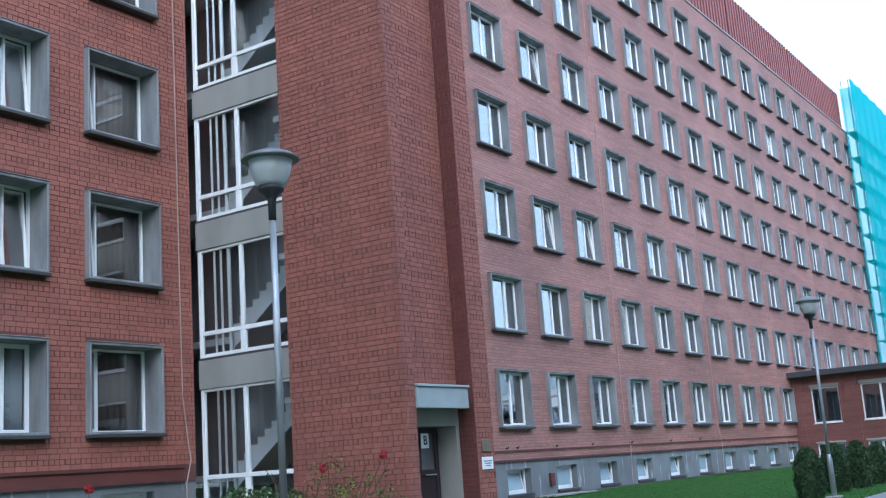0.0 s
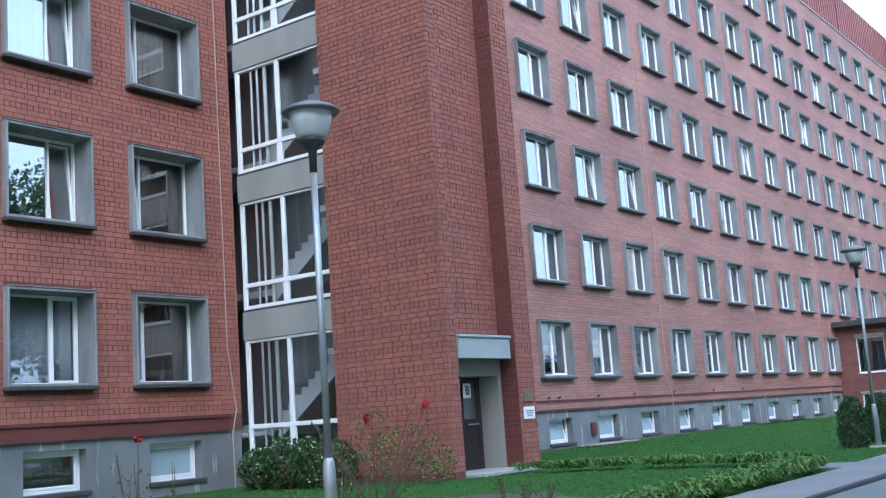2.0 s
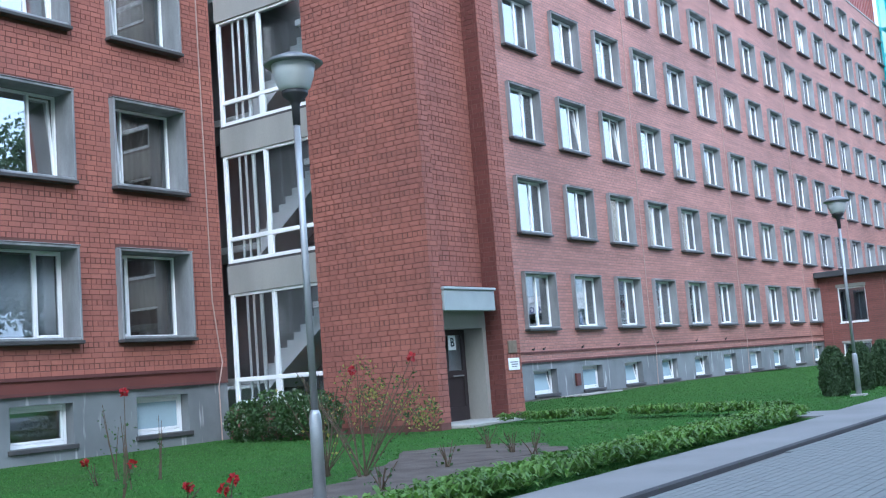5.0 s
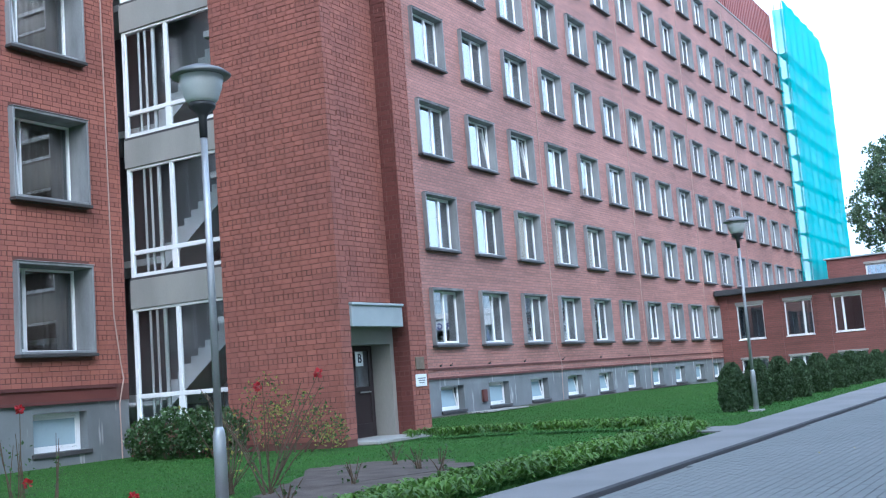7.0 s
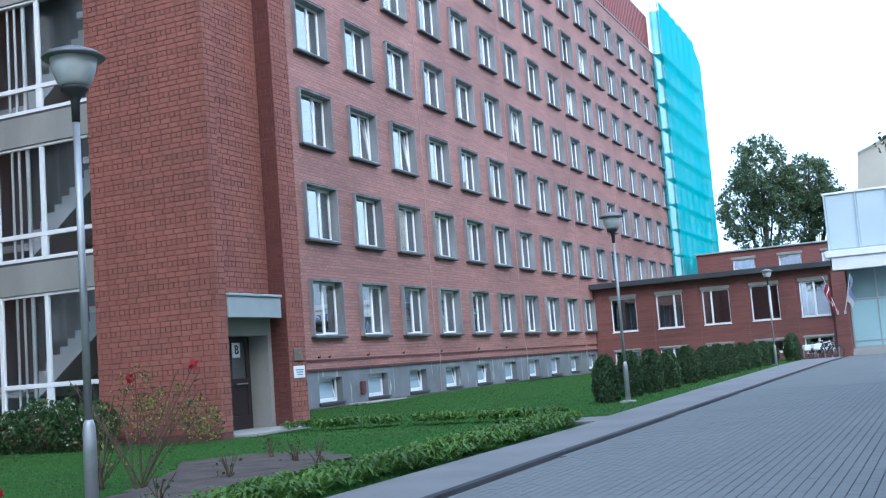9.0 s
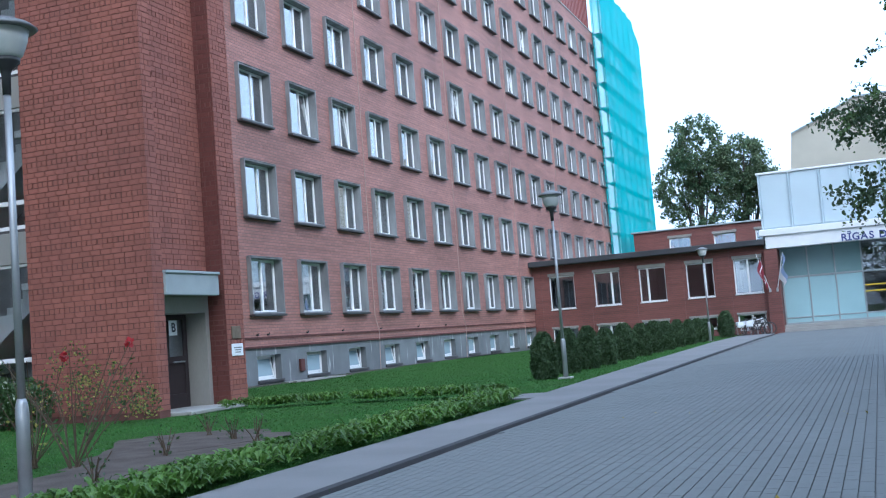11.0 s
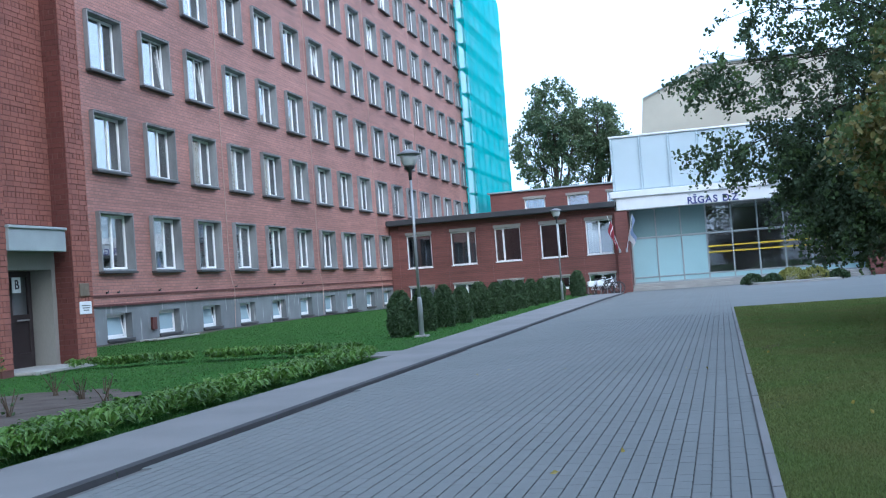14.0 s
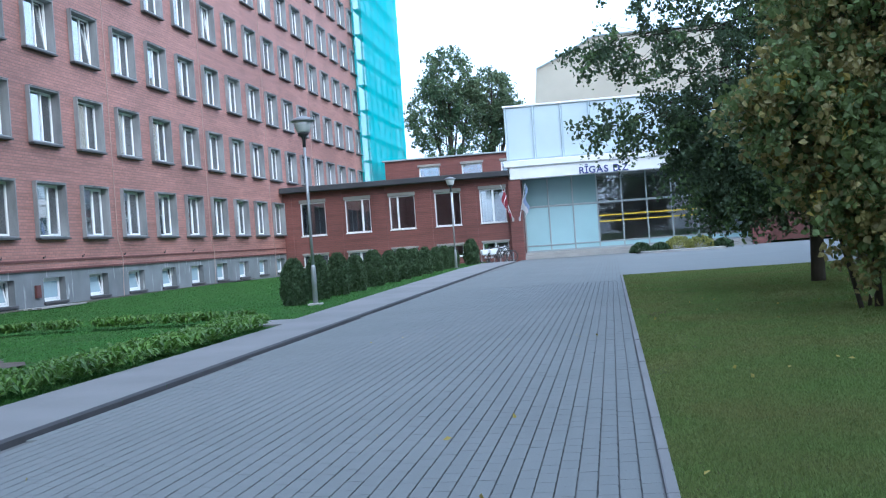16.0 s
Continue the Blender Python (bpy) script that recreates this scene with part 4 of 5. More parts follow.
AK = [annex_window(aw, az1 - az0 - 0.2, 0.33, 0.2), annex_window(aw, az1 - az0 - 0.2, 0.68, 0.2), annex_window(aw, az1 - az0 - 0.2, 0.5, 0.2)]
BKA = annex_window(aw, 0.7, 0.5, 0.12)
for x, kind in zip(AW, (0, 1, 0, 1, 2)):
    for ms, z in ((AK[kind], az0), (BKA, 0.3)):
        w = part("window", ms[0], None, annex, "white-framed window with a concrete lintel")
        w.location = (x - AX0, 0, z)
        for name, me in zip(("sill", "frame", "pane"), ms[1:]):
            part(name, me, None, w)
cu = curtain_mesh(0.1, 0.85, 0.1, 1.9, 0, 0.02)
cu.materials[0] = CLOTH_WHITE
c = part("curtain", cu, None, annex, "bright white curtain")
c.matrix_local = pose(AW[4] - AX0, 0.22, az0, 0, 0, -90)

# entrance hall with panelled upper front
PX0, PX1, PZ0, PZ1 = AX1 + 0.003, 9.75, 4.66, 9.0
hall = thing("entrance_hall", (PX0, AY, 0), "entrance hall with pale panels over a glass front", "building")


def to_hall(ob):
    ob.parent = hall
    ob.matrix_parent_inverse = Matrix.Translation((-PX0, -AY, 0))
    return ob


s = Shape()
s.box((PX0 + 0.1, AY + 0.16, 5.7), (PX1, AY + 0.4, PZ1 - 0.06))
to_hall(part("panel_backing", s, FACING))
x = PX0 + 0.02
pw = 1.66
while x < PX1 - 0.5:
    to_hall(part("panel", Shape().soft_box((x + 0.12, AY + 0.08, 5.82), (min(x + pw, PX1), AY + 0.18, PZ1 - 0.1), 0.02), FACING))
    to_hall(part("panel_rib", Shape().soft_box((x, AY + 0.0, 5.7), (x + 0.09, AY + 0.2, PZ1), 0.02), FACING))
    x += pw
to_hall(part("edge_trim", Shape().soft_box((PX0 - 0.05, AY - 0.02, PZ1 - 0.08), (PX1 + 0.05, AY + 0.4, PZ1 + 0.04), 0.02), PVC, label="pale metal coping"))
to_hall(part("beam", Shape().soft_box((PX0 - 0.15, AY - 0.45, 5.34), (PX1 + 0.1, AY + 0.3, 5.72), 0.03), PVC, label="white canopy edge"))
to_hall(part("beam_lower", Shape().soft_box((PX0 + 0.15, AY - 0.32, PZ0 - 0.05), (PX1, AY + 0.3, 5.339), 0.02), PVC, label="white sign band"))
to_hall(part("soffit", Shape().box((PX0, AY + 0.3, PZ0), (PX1, AY + 9, PZ0 + 0.2)), PVC))
to_hall(part("hall_side", Shape().box((PX0, AY + 0.42, PZ0 + 0.2), (PX0 + 0.3, AY + 14, PZ1)).box((PX0 + 0.3, AY + 13.7, 0), (PX1, AY + 14, PZ1)).box((PX1 - 0.3, AY + 0.42, 0), (PX1, AY + 13.7, PZ1)), FACING))
to_hall(part("hall_roof", Shape().box((PX0, AY + 0.4, PZ1 - 0.2), (PX1, AY + 14, PZ1 - 0.05)), ROOFING))
to_hall(part("brick_pillar", Shape().box((PX0 + 0.003, AY - 0.25, -0.3), (-4.38, AY + 1.4, PZ0 - 0.05)), BRICK_ANNEX, label="brick pillar at the glass front"))
to_hall(part("brick_pillar", Shape().box((8.8, AY - 0.25, -0.3), (9.75, AY + 1.4, PZ0 - 0.05)), BRICK_ANNEX, label="brick pillar at the glass front"))
GY = AY + 1.4
to_hall(part("step", Shape().soft_box((-4.379, AY - 0.1, -0.3), (8.799, GY + 8, 0.02), 0.02), STONE, label="pale stone step"))
to_hall(part("step", Shape().soft_box((-4.378, AY + 0.3, 0.02), (8.798, GY + 8, 0.2), 0.02), STONE, label="pale stone step"))
# teal of the upper panes stands in for greenery mirrored in the glass
TEAL_REFLECTION = material("pane with painted teal reflection", (0.2, 0.31, 0.31), 0.1, 0.1, 0.5, 20, 0.0)
MILKY = material("frosted teal glass", (0.37, 0.55, 0.58), 0.12, 0.08, 0.4, 20, 0.0)
for k in range(9):
    a = -4.375 + k * 1.464
    b = a + 1.464
    f = Shape()
    for lo, hi in (((a, 0, 0.2), (a + 0.09, 0.1, PZ0)), ((a + 0.09, 0, 0.2), (b, 0.1, 0.3)), ((a + 0.09, 0, 2.88), (b, 0.1, 3.0)), ((a + 0.09, 0, 0.54), (b, 0.1, 0.62))):
        f.soft_box((lo[0], GY + lo[1], lo[2]), (hi[0], GY + hi[1], hi[2]), 0.01)
    bay = to_hall(part("glass_bay", f, SHEET, label="metal-framed bay of the glass front"))
    q = part("pane", Shape().box((a + 0.09, GY + 0.04, 0.62), (b, GY + 0.05, 2.88)), MILKY if k < 3 else GLASS_DARK)
    q.parent = bay
    q = part("pane", Shape().box((a + 0.09, GY + 0.04, 3.0), (b, GY + 0.05, PZ0)), TEAL_REFLECTION if k < 3 else GLASS_HALL)
    q.parent = bay
    q = part("pane", Shape().box((a + 0.09, GY + 0.04, 0.3), (b, GY + 0.05, 0.54)), MILKY)
    q.parent = bay
    if k > 2:
        q = part("warning_stripe", Shape().box((a + 0.09, GY + 0.02, 2.1), (b, GY + 0.03, 2.18)).box((a + 0.09, GY + 0.02, 1.75), (b, GY + 0.03, 1.83)), material("yellow tape", (0.65, 0.5, 0.03), 0.5, 0.05, 3, 40, 0.0), label="yellow tape stripe on the glass")
        q.parent = bay
to_hall(part("hall_floor", Shape().box((-4.49, GY + 8, 0), (8.3, GY + 8.2, PZ0)), ROOM))
words = thing("entrance_lettering", (0, AY - 0.34, 4.83), "dark blue capital letters on the white sign band", "lettering")
for ch, x in zip("RĪGASDZ", (-0.72, -0.43, -0.1, 0.33, 0.71, 1.3, 1.8)):
    lettering("letter", ch, 0.56, NAVY, pose(x, 0, 0, 90, 0, 0), words, 0.012)

# ---- scaffold with green netting at the far end ----
scaf = thing("scaffold", (FX, 92, 0), "tall scaffold wrapped in bright green netting", "scaffold")


def to_scaf(ob):
    ob.parent = scaf
    ob.matrix_parent_inverse = Matrix.Translation((-FX, -92, 0))
    return ob


s = Shape()
ny, nz = 34, 44
SY0, SY1, SX, SZ = 88.7, 105.5, FX + 0.95, 29.6
for j in range(nz + 1):
    for i in range(ny + 1):
        y = SY0 + (SY1 - SY0) * i / ny
        z = 0.5 + (SZ - 0.5 - 0.12 * max(0.0, y - SY1 + 4) ** 2) * j / nz
        s.v.append((SX + 0.05 * math.sin(y * 2.4 + 0.6 * math.sin(z * 0.5)) + 0.02 * math.sin(z * 3.1 + y), y, z))
for j in range(nz):
    for i in range(ny):
        k = j * (ny + 1) + i
        s.f.append((k, k + 1, k + ny + 2, k + ny + 1))
to_scaf(part("net", s, NET, label="green safety net", smooth=True))
s = Shape()
for j in range(nz + 1):
    for i in range(9):
        x = FX + 0.1 + (SX - FX - 0.1) * i / 8
        z = 0.5 + (SZ - 1.2) * j / nz
        s.v.append((x, SY0 + 0.07 * math.sin(x * 3.7 + 0.5 * math.sin(z * 0.9)) + 0.04 * math.sin(z * 2.6), z))
for j in range(nz):
    for i in range(8):
        k = j * 9 + i
        s.f.append((k, k + 1, k + 10, k + 9))
to_scaf(part("net", s, NET_THIN, label="thin end panel of the green safety net", smooth=True))
s = Shape()
for y in (88.9, 91.4, 93.9, 96.4, 98.9, 101.4, 103.9):
    for x in (FX + 0.2, SX - 0.17):
        s.tube([(x, y, -0.1), (x, y, SZ)], 0.035, 6)
for k in range(12):
    z = 2.1 * (k + 1)
    s.box((FX + 0.15, 88.85, z), (SX - 0.13, 105.2, z + 0.06))
    s.tube([(SX - 0.17, 88.85, z + 1.0), (SX - 0.17, 105.2, z + 1.0)], 0.025, 6)
to_scaf(part("frame", s, material("weathered scaffold steel", (0.33, 0.34, 0.33), 0.6, 0.3, 2, 40, 0.05, metal=0.3, other=(0.16, 0.11, 0.08)), label="steel poles and decks"))

# ---- buildings and trees behind ----
far = thing("low_brick_building", (-15.4, 88, 0), "low red brick building behind the annex", "building")
s = wall_shape(Plane((0, 88, 0), (1, 0, 0), (0, -1, 0)), -16.9, -3.4, -0.2, 8.1, [(x, x + 1.7, 6.4, 7.45) for x in (-14.1, -10.6, -7.4)], 0.4)
o = part("wall", s, BRICK_ANNEX, far)
o.matrix_parent_inverse = Matrix.Translation((15.4, -88, 0))
s = Shape().soft_box((-17.1, 87.8, 8.1), (-3.2, 98, 8.22), 0.02)
o = part("roof", s, SHEET, far)
o.matrix_parent_inverse = Matrix.Translation((15.4, -88, 0))
for x in (-14.1, -10.6, -7.4):
    s = Shape().soft_box((x - 0.1, 87.93, 7.45), (x + 1.8, 88.2, 7.65), 0.01)
    o = part("window", s, CONCRETE, far)
    o.matrix_parent_inverse = Matrix.Translation((15.4, -88, 0))
    f = Shape()
    for lo, hi in (((x, 88.1, 6.4), (x + 0.1, 88.2, 7.45)), ((x + 1.6, 88.1, 6.4), (x + 1.7, 88.2, 7.45)), ((x + 0.1, 88.1, 7.35), (x + 1.6, 88.2, 7.45)), ((x + 0.1, 88.1, 6.4), (x + 1.6, 88.2, 6.5))):
        f.box(lo, hi)
    q = part("frame", f, PVC, o)
    q = part("pane", Shape().box((x + 0.1, 88.14, 6.5), (x + 1.6, 88.15, 7.35)), GLASS, o)
beige = thing("beige_building", (-4.3, 100, 0), "plain beige rendered building with a sloping parapet", "building")
s = Shape()
k = len(s.v)
prof = [(-4.9, -0.2), (12.7, -0.2), (12.7, 19), (0.8, 18.9), (-2.4, 17.3), (-4.55, 16.4), (-4.9, 13)]
s.v = [(x, 100, z) for x, z in prof] + [(x, 115, z) for x, z in prof]
n = len(prof)
s.f = [tuple(range(n)), tuple(reversed(range(n, 2 * n)))] + [(i, i + n, (i + 1) % n + n, (i + 1) % n) for i in range(n)]
o = part("wall", s, PLASTER, beige)
o.matrix_parent_inverse = Matrix.Translation((4.3, -100, 0))
s = Shape()
for (a, b), (c, d) in zip(prof[2:5], prof[3:6]):
    s.quad((a, 99.8, b + 0.05), (c, 99.8, d + 0.05), (c, 115, d + 0.05), (a, 115, b + 0.05)).quad((a, 99.8, b + 0.05), (a, 99.8, b - 0.1), (c, 99.8, d - 0.1), (c, 99.8, d + 0.05))
o = part("roof_edge", s, SHEET, beige)
o.matrix_parent_inverse = Matrix.Translation((4.3, -100, 0))


# ---- plants ----
def leaf_cloud(name, points, size, mat, parent=None, seed=1, droop=0.3, label="", long=1.6, shape=((-0.5, 0), (0, 1), (0.5, 0), (0, -1))):
    """Many pointed leaves of the given outline (along, across), bent along the middle, about the given points."""
    r = np.random.RandomState(seed)
    P = np.asarray(points, float)
    n = len(P)
    d = r.normal(size=(n, 3))
    d[:, 2] -= droop
    d /= np.linalg.norm(d, axis=1)[:, None]
    e = np.cross(d, r.normal(size=(n, 3)))
    e /= np.linalg.norm(e, axis=1)[:, None] + 1e-9
    nrm = np.cross(d, e)
    L = size * r.uniform(0.6, 1.3, n)[:, None]
    w = L / long / 2
    V = np.stack([P + d * L * u + e * w * v - nrm * w * 0.3 * abs(v) for u, v in shape], 1)
    m = len(shape)
    k = np.arange(n)[:, None] * m
    F = np.concatenate([k + [0, i, i + 1] for i in range(1, m - 1)])
    me = bpy.data.meshes.new(name)
    me.from_pydata(V.reshape(-1, 3).tolist(), [], F.tolist())
    me.materials.append(mat)
    ob = new(name, me)
    if parent:
        ob.parent = parent
    if label:
        ob["label"] = label
    return ob


def tree(name, at, height, clear, crown, leaves, size, mats, seed, label, trunk_r=0.2, limbs=9, lumps=40, kids=5):
    """A tapered trunk, forked limbs and leaves in uneven clumps inside an ellipsoid crown (centre and radii)."""
    r = random.Random(seed)
    t = thing(name, at, label, "tree")
    c, rad = Vector(crown[0]), Vector(crown[1])
    s = Shape()
    top = Vector((c.x * 0.7, c.y * 0.7, height * 0.85))
    pts = [Vector((0, 0, -0.1)), Vector((0, 0, clear * 0.5)), Vector((r.uniform(-0.1, 0.1), 0, clear)), (Vector((0, 0, clear)) + top) / 2, top]
    s.tube(pts, [trunk_r * 1.25, trunk_r, trunk_r * 0.9, trunk_r * 0.55, 0.03], 12)
    ends = []
    for i in range(limbs):
        f = r.uniform(0.05, 0.85)
        b = Vector((0, 0, clear)).lerp(top, f)
        a = 2 * math.pi * (i / limbs + r.uniform(-0.05, 0.05))
        u = Vector((math.cos(a), math.sin(a), r.uniform(-0.5, 0.9)))
        e = c + Vector((u.x * rad.x, u.y * rad.y, u.z * rad.z)) * r.uniform(0.6, 0.85)
        m = (b + e) / 2 + Vector((0, 0, 0.12 * (e - b).length))
        s.tube([b, m, e], [trunk_r * 0.35, trunk_r * 0.2, 0.012], 6)
        for k in range(kids):
            g = m.lerp(e, r.uniform(0, 1))
            q = g + Vector((r.uniform(-1, 1) * rad.x, r.uniform(-1, 1) * rad.y, r.uniform(-0.7, 0.6) * rad.z)) * 0.45
            s.tube([g, (g + q) / 2 + Vector((0, 0, 0.1)), q], [trunk_r * 0.12, trunk_r * 0.07, 0.006], 5)
            ends.append(q)
        ends.append(e)
    part("trunk", s, BARK, t, smooth=True)
    clumps = list(ends)
    while len(clumps) < lumps:
        v = Vector((r.gauss(0, 1), r.gauss(0, 1), r.gauss(0, 1))).normalized() * r.uniform(0.25, 1.0)
        clumps.append(c + Vector((v.x * rad.x, v.y * rad.y, v.z * rad.z)))
    npr = np.random.RandomState(seed)
    C = np.array([tuple(q) for q in clumps])
    off = (C - np.array(c)) / np.array(rad)
    far_out = np.maximum(1.0, np.linalg.norm(off, axis=1) / 0.97)[:, None]
    C = np.array(c) + off / far_out * np.array(rad)
    spread = np.array([rad.x, rad.y, rad.z]).mean() * 0.1
    share = 0
    for m, part_of in mats:
        n = int(leaves * part_of)
        pick = npr.randint(0, len(C), n) if share == 0 else npr.choice(npr.randint(0, len(C), max(3, len(C) // 4)), n)
        P = C[pick] + np.clip(npr.normal(size=(n, 3)), -1.5, 1.5) * spread * npr.uniform(0.4, 1.5, len(C))[pick][:, None]
        leaf_cloud("crown", P, size, m, t, seed + share)
        share += 1
    return t


HEART = ((-0.5, 0), (-0.15, 1.0), (0.2, 0.8), (0.5, 0), (0.2, -0.8), (-0.15, -1.0))
LOBED = ((-0.5, 0), (-0.12, 1.1), (0.18, 0.75), (0.55, 0), (0.18, -0.75), (-0.12, -1.1))


def grown_tree(name, at, lobes, twigs, reach, per_twig, size, mats, seed, label, stems, long=1.6, droop=0.5, core=0.35, shape=HEART):
    """Trunks and limbs that run to the lobes of the crown (centre, radii, share), with leafy twigs hanging out of them."""
    r = random.Random(seed)
    npr = np.random.RandomState(seed)
    t = thing(name, at, label, "tree")
    s = Shape()
    forks = []
    for base, top, rad in stems:
        b, e = Vector(base), Vector(top)
        m1, m2 = b.lerp(e, 0.35) + Vector((r.uniform(-0.1, 0.1), 0, 0)), b.lerp(e, 0.7) + Vector((r.uniform(-0.15, 0.15), 0.1, 0))
        s.tube([b, m1, m2, e], [rad * 1.25, rad * 0.95, rad * 0.6, rad * 0.15], 10)
        forks.append((m1, m2, rad))
    P = []
    total = sum(l[2] for l in lobes)
    for centre, radii, share in lobes:
        c, rad = Vector(centre), Vector(radii)
        fork = min(forks, key=lambda f: (f[1] - c).length)
        boughs = []
        for k in range(max(3, int(26 * share / total))):
            a = fork[0].lerp(fork[1], r.uniform(0, 1))
            u = Vector((r.gauss(0, 1), r.gauss(0, 1), r.gauss(0, 0.8))).normalized()
            e = c + Vector((u.x * rad.x, u.y * rad.y, u.z * rad.z)) * r.uniform(0.5, 0.85)
            m = a.lerp(e, 0.5) + Vector((0, 0, 0.1 * (e - a).length))
            s.tube([a, m, e], [fork[2] * 0.3, fork[2] * 0.16, fork[2] * 0.04], 6)
            boughs.append((m, e))
        n = int(twigs * share / total)
        for k in range(n):
            u = Vector((r.gauss(0, 1), r.gauss(0, 1), r.gauss(0, 1))).normalized()
            q = c + Vector((u.x * rad.x, u.y * rad.y, u.z * rad.z)) * (r.uniform(core, 1.0) ** 0.7) * (1 + 0.14 * math.sin(7 * u.x + seed) * math.cos(6 * u.z))
            d = (u * 0.9 + Vector((r.uniform(-0.5, 0.5), r.uniform(-0.5, 0.5), r.uniform(-0.4, 0.4) - droop))).normalized()
            ln = reach * r.uniform(0.5, 1.25)
            if k % 5 == 0:
                m, e = r.choice(boughs)
                g = m.lerp(e, r.random())
                s.tube([g, g.lerp(q, 0.6) + Vector((0, 0, 0.05 * reach)), q + d * ln * 0.8], [0.012 * reach, 0.009 * reach, 0.004 * reach], 4)
            f = npr.uniform(0, 1, per_twig)[:, None]
            P.append(np.array(q) + np.array(d) * ln * f + np.array((0, 0, -0.18 * ln)) * f * f + npr.normal(size=(per_twig, 3)) * size * 0.62)
    part("trunk", s, BARK, t, smooth=True)
    heads = np.concatenate([np.full(per_twig, v) for v in npr.uniform(0, 1, len(P))])
    P = np.concatenate(P)
    lo = 0.0
    for k, (m, share) in enumerate(mats):
        pick = (heads >= lo) & (heads < lo + share)
        lo += share
        leaf_cloud("crown", P[pick], size, m, t, seed + k, 0.6, long=long, shape=shape)
    return t


linden = grown_tree("linden_tree", (4.0, 21.2, DRIVE), (
    ((1.3, 0.3, 5.8), (2.9, 3.0, 3.5), 9), ((-1.7, -1.5, 2.95), (1.3, 1.4, 1.1), 2.2), ((-2.1, -1.3, 4.5), (1.3, 1.4, 1.5), 0.6), ((-1.5, -2.0, 2.1), (1.0, 1.0, 0.5), 1.1),
    ((-3.6, -2.0, 5.0), (1.25, 0.5, 0.35), 0.28), ((-3.5, -2.0, 3.45), (1.0, 0.5, 0.28), 0.26), ((-2.4, -1.8, 6.4), (1.3, 0.9, 0.8), 0.3), ((0.3, -2.0, 2.9), (1.7, 1.2, 1.2), 3.0), ((1.8, -1.5, 2.7), (1.6, 1.4, 1.4), 2.2)),
    3900, 0.62, 36, 0.09, ((LINDEN, 0.8), (LINDEN_LIGHT, 0.2)), 3, "linden tree with dark drooping foliage on the lawn", (((0, 0, -0.1), (0.4, 0.2, 8.2), 0.125),), 1.6)
linden.scale = (0.89, 0.89, 0.89)
maple = grown_tree("maple_tree", (3.48, 14.6, DRIVE), (
    ((0.75, -0.1, 4.2), (1.75, 1.7, 2.4), 7), ((-0.75, -0.9, 2.95), (1.05, 0.9, 0.75), 1.9), ((-0.15, -1.0, 1.95), (1.0, 0.8, 0.7), 1.2), ((0.6, -0.8, 1.7), (1.1, 0.9, 0.85), 1.3), ((0.25, -0.6, 0.9), (0.55, 0.5, 0.45), 0.22)),
    2900, 0.5, 26, 0.1, ((MAPLE_GREEN, 0.53), (MAPLE, 0.42), (YELLOW, 0.05)), 8, "small tree with large leaves turning yellow", (((0, 0, -0.1), (0.2, 0.1, 5.2), 0.05), ((-0.25, -0.15, -0.1), (-0.9, -0.6, 3.4), 0.03), ((0.15, -0.2, -0.1), (0.6, -0.5, 4.2), 0.035), ((-0.1, 0.2, -0.1), (0.1, -0.2, 3.8), 0.028)), 1.2, shape=LOBED)
maple.scale = (0.89, 0.89, 0.89)
grown_tree("broadleaf_tree", (-14.3, 110, 0), (((0.4, 0, 17.2), (2.3, 2.5, 3.5), 6), ((-1.9, 0, 14.0), (1.8, 2.0, 2.8), 3.0), ((2.0, 0, 14.8), (1.7, 1.8, 2.5), 2.4), ((0, 0, 11.2), (3.1, 2.3, 1.9), 1.6)),
    620, 0.95, 26, 0.25, ((FAR_LEAF, 1.0),), 21, "tall broadleaf tree behind the annex roof", (((0, 0, 0), (0.2, 0, 18), 0.36), ((0.1, 0, 5), (2.2, 0, 15), 0.2), ((0, 0, 6), (-2.0, 0, 14.5), 0.18)), 1.4, 0.1, 0.5)
grown_tree("broadleaf_tree", (-10.3, 112, 0), (((0.5, 0, 15.7), (1.9, 2.2, 2.9), 4.2), ((1.7, 0, 13.6), (1.4, 1.8, 2.4), 2.2), ((-0.9, 0, 12.0), (2.0, 1.8, 1.9), 1.4)),
    430, 0.95, 26, 0.25, ((FAR_LEAF, 1.0),), 22, "tall broadleaf tree behind the annex roof", (((0, 0, 0), (0.5, 0, 17), 0.34), ((0.1, 0, 5), (2.0, 0, 14.5), 0.2)), 1.4, 0.1, 0.5)


def thuja(at, h, w, seed):
    r = np.random.RandomState(seed)
    t = thing("thuja_shrub", at, "clipped dark green thuja shrub in a hedge row", "shrub", "hedge row")
    part("stem", Shape().tube([(0, 0, -0.05), (0, 0, h * 0.6)], 0.03, 6), STEM, t)
    n = 3800
    z = r.uniform(0.02, 1, n)
    rad = w / 2 * np.sqrt(np.clip(1 - ((z - 0.38) / 0.64) ** 2, 0, 1)) * (0.72 + 0.28 * r.uniform(0, 1, n) ** 0.4)
    a = r.uniform(0, 2 * np.pi, n)
    rad = rad * (1 + 0.08 * np.sin(a * 5 + seed) + 0.06 * np.sin(z * 14 + a * 3))
    leaf_cloud("foliage", np.stack([rad * np.cos(a), rad * np.sin(a), z * h], 1), 0.10, THUJA, t, seed, -1.2, long=2.2)
    part("core", Shape().lathe([(0.05, 0.02), (w * 0.36, h * 0.12), (w * 0.4, h * 0.4), (w * 0.3, h * 0.7), (0.04, h * 0.93)], sides=10), THUJA, t)
    return t


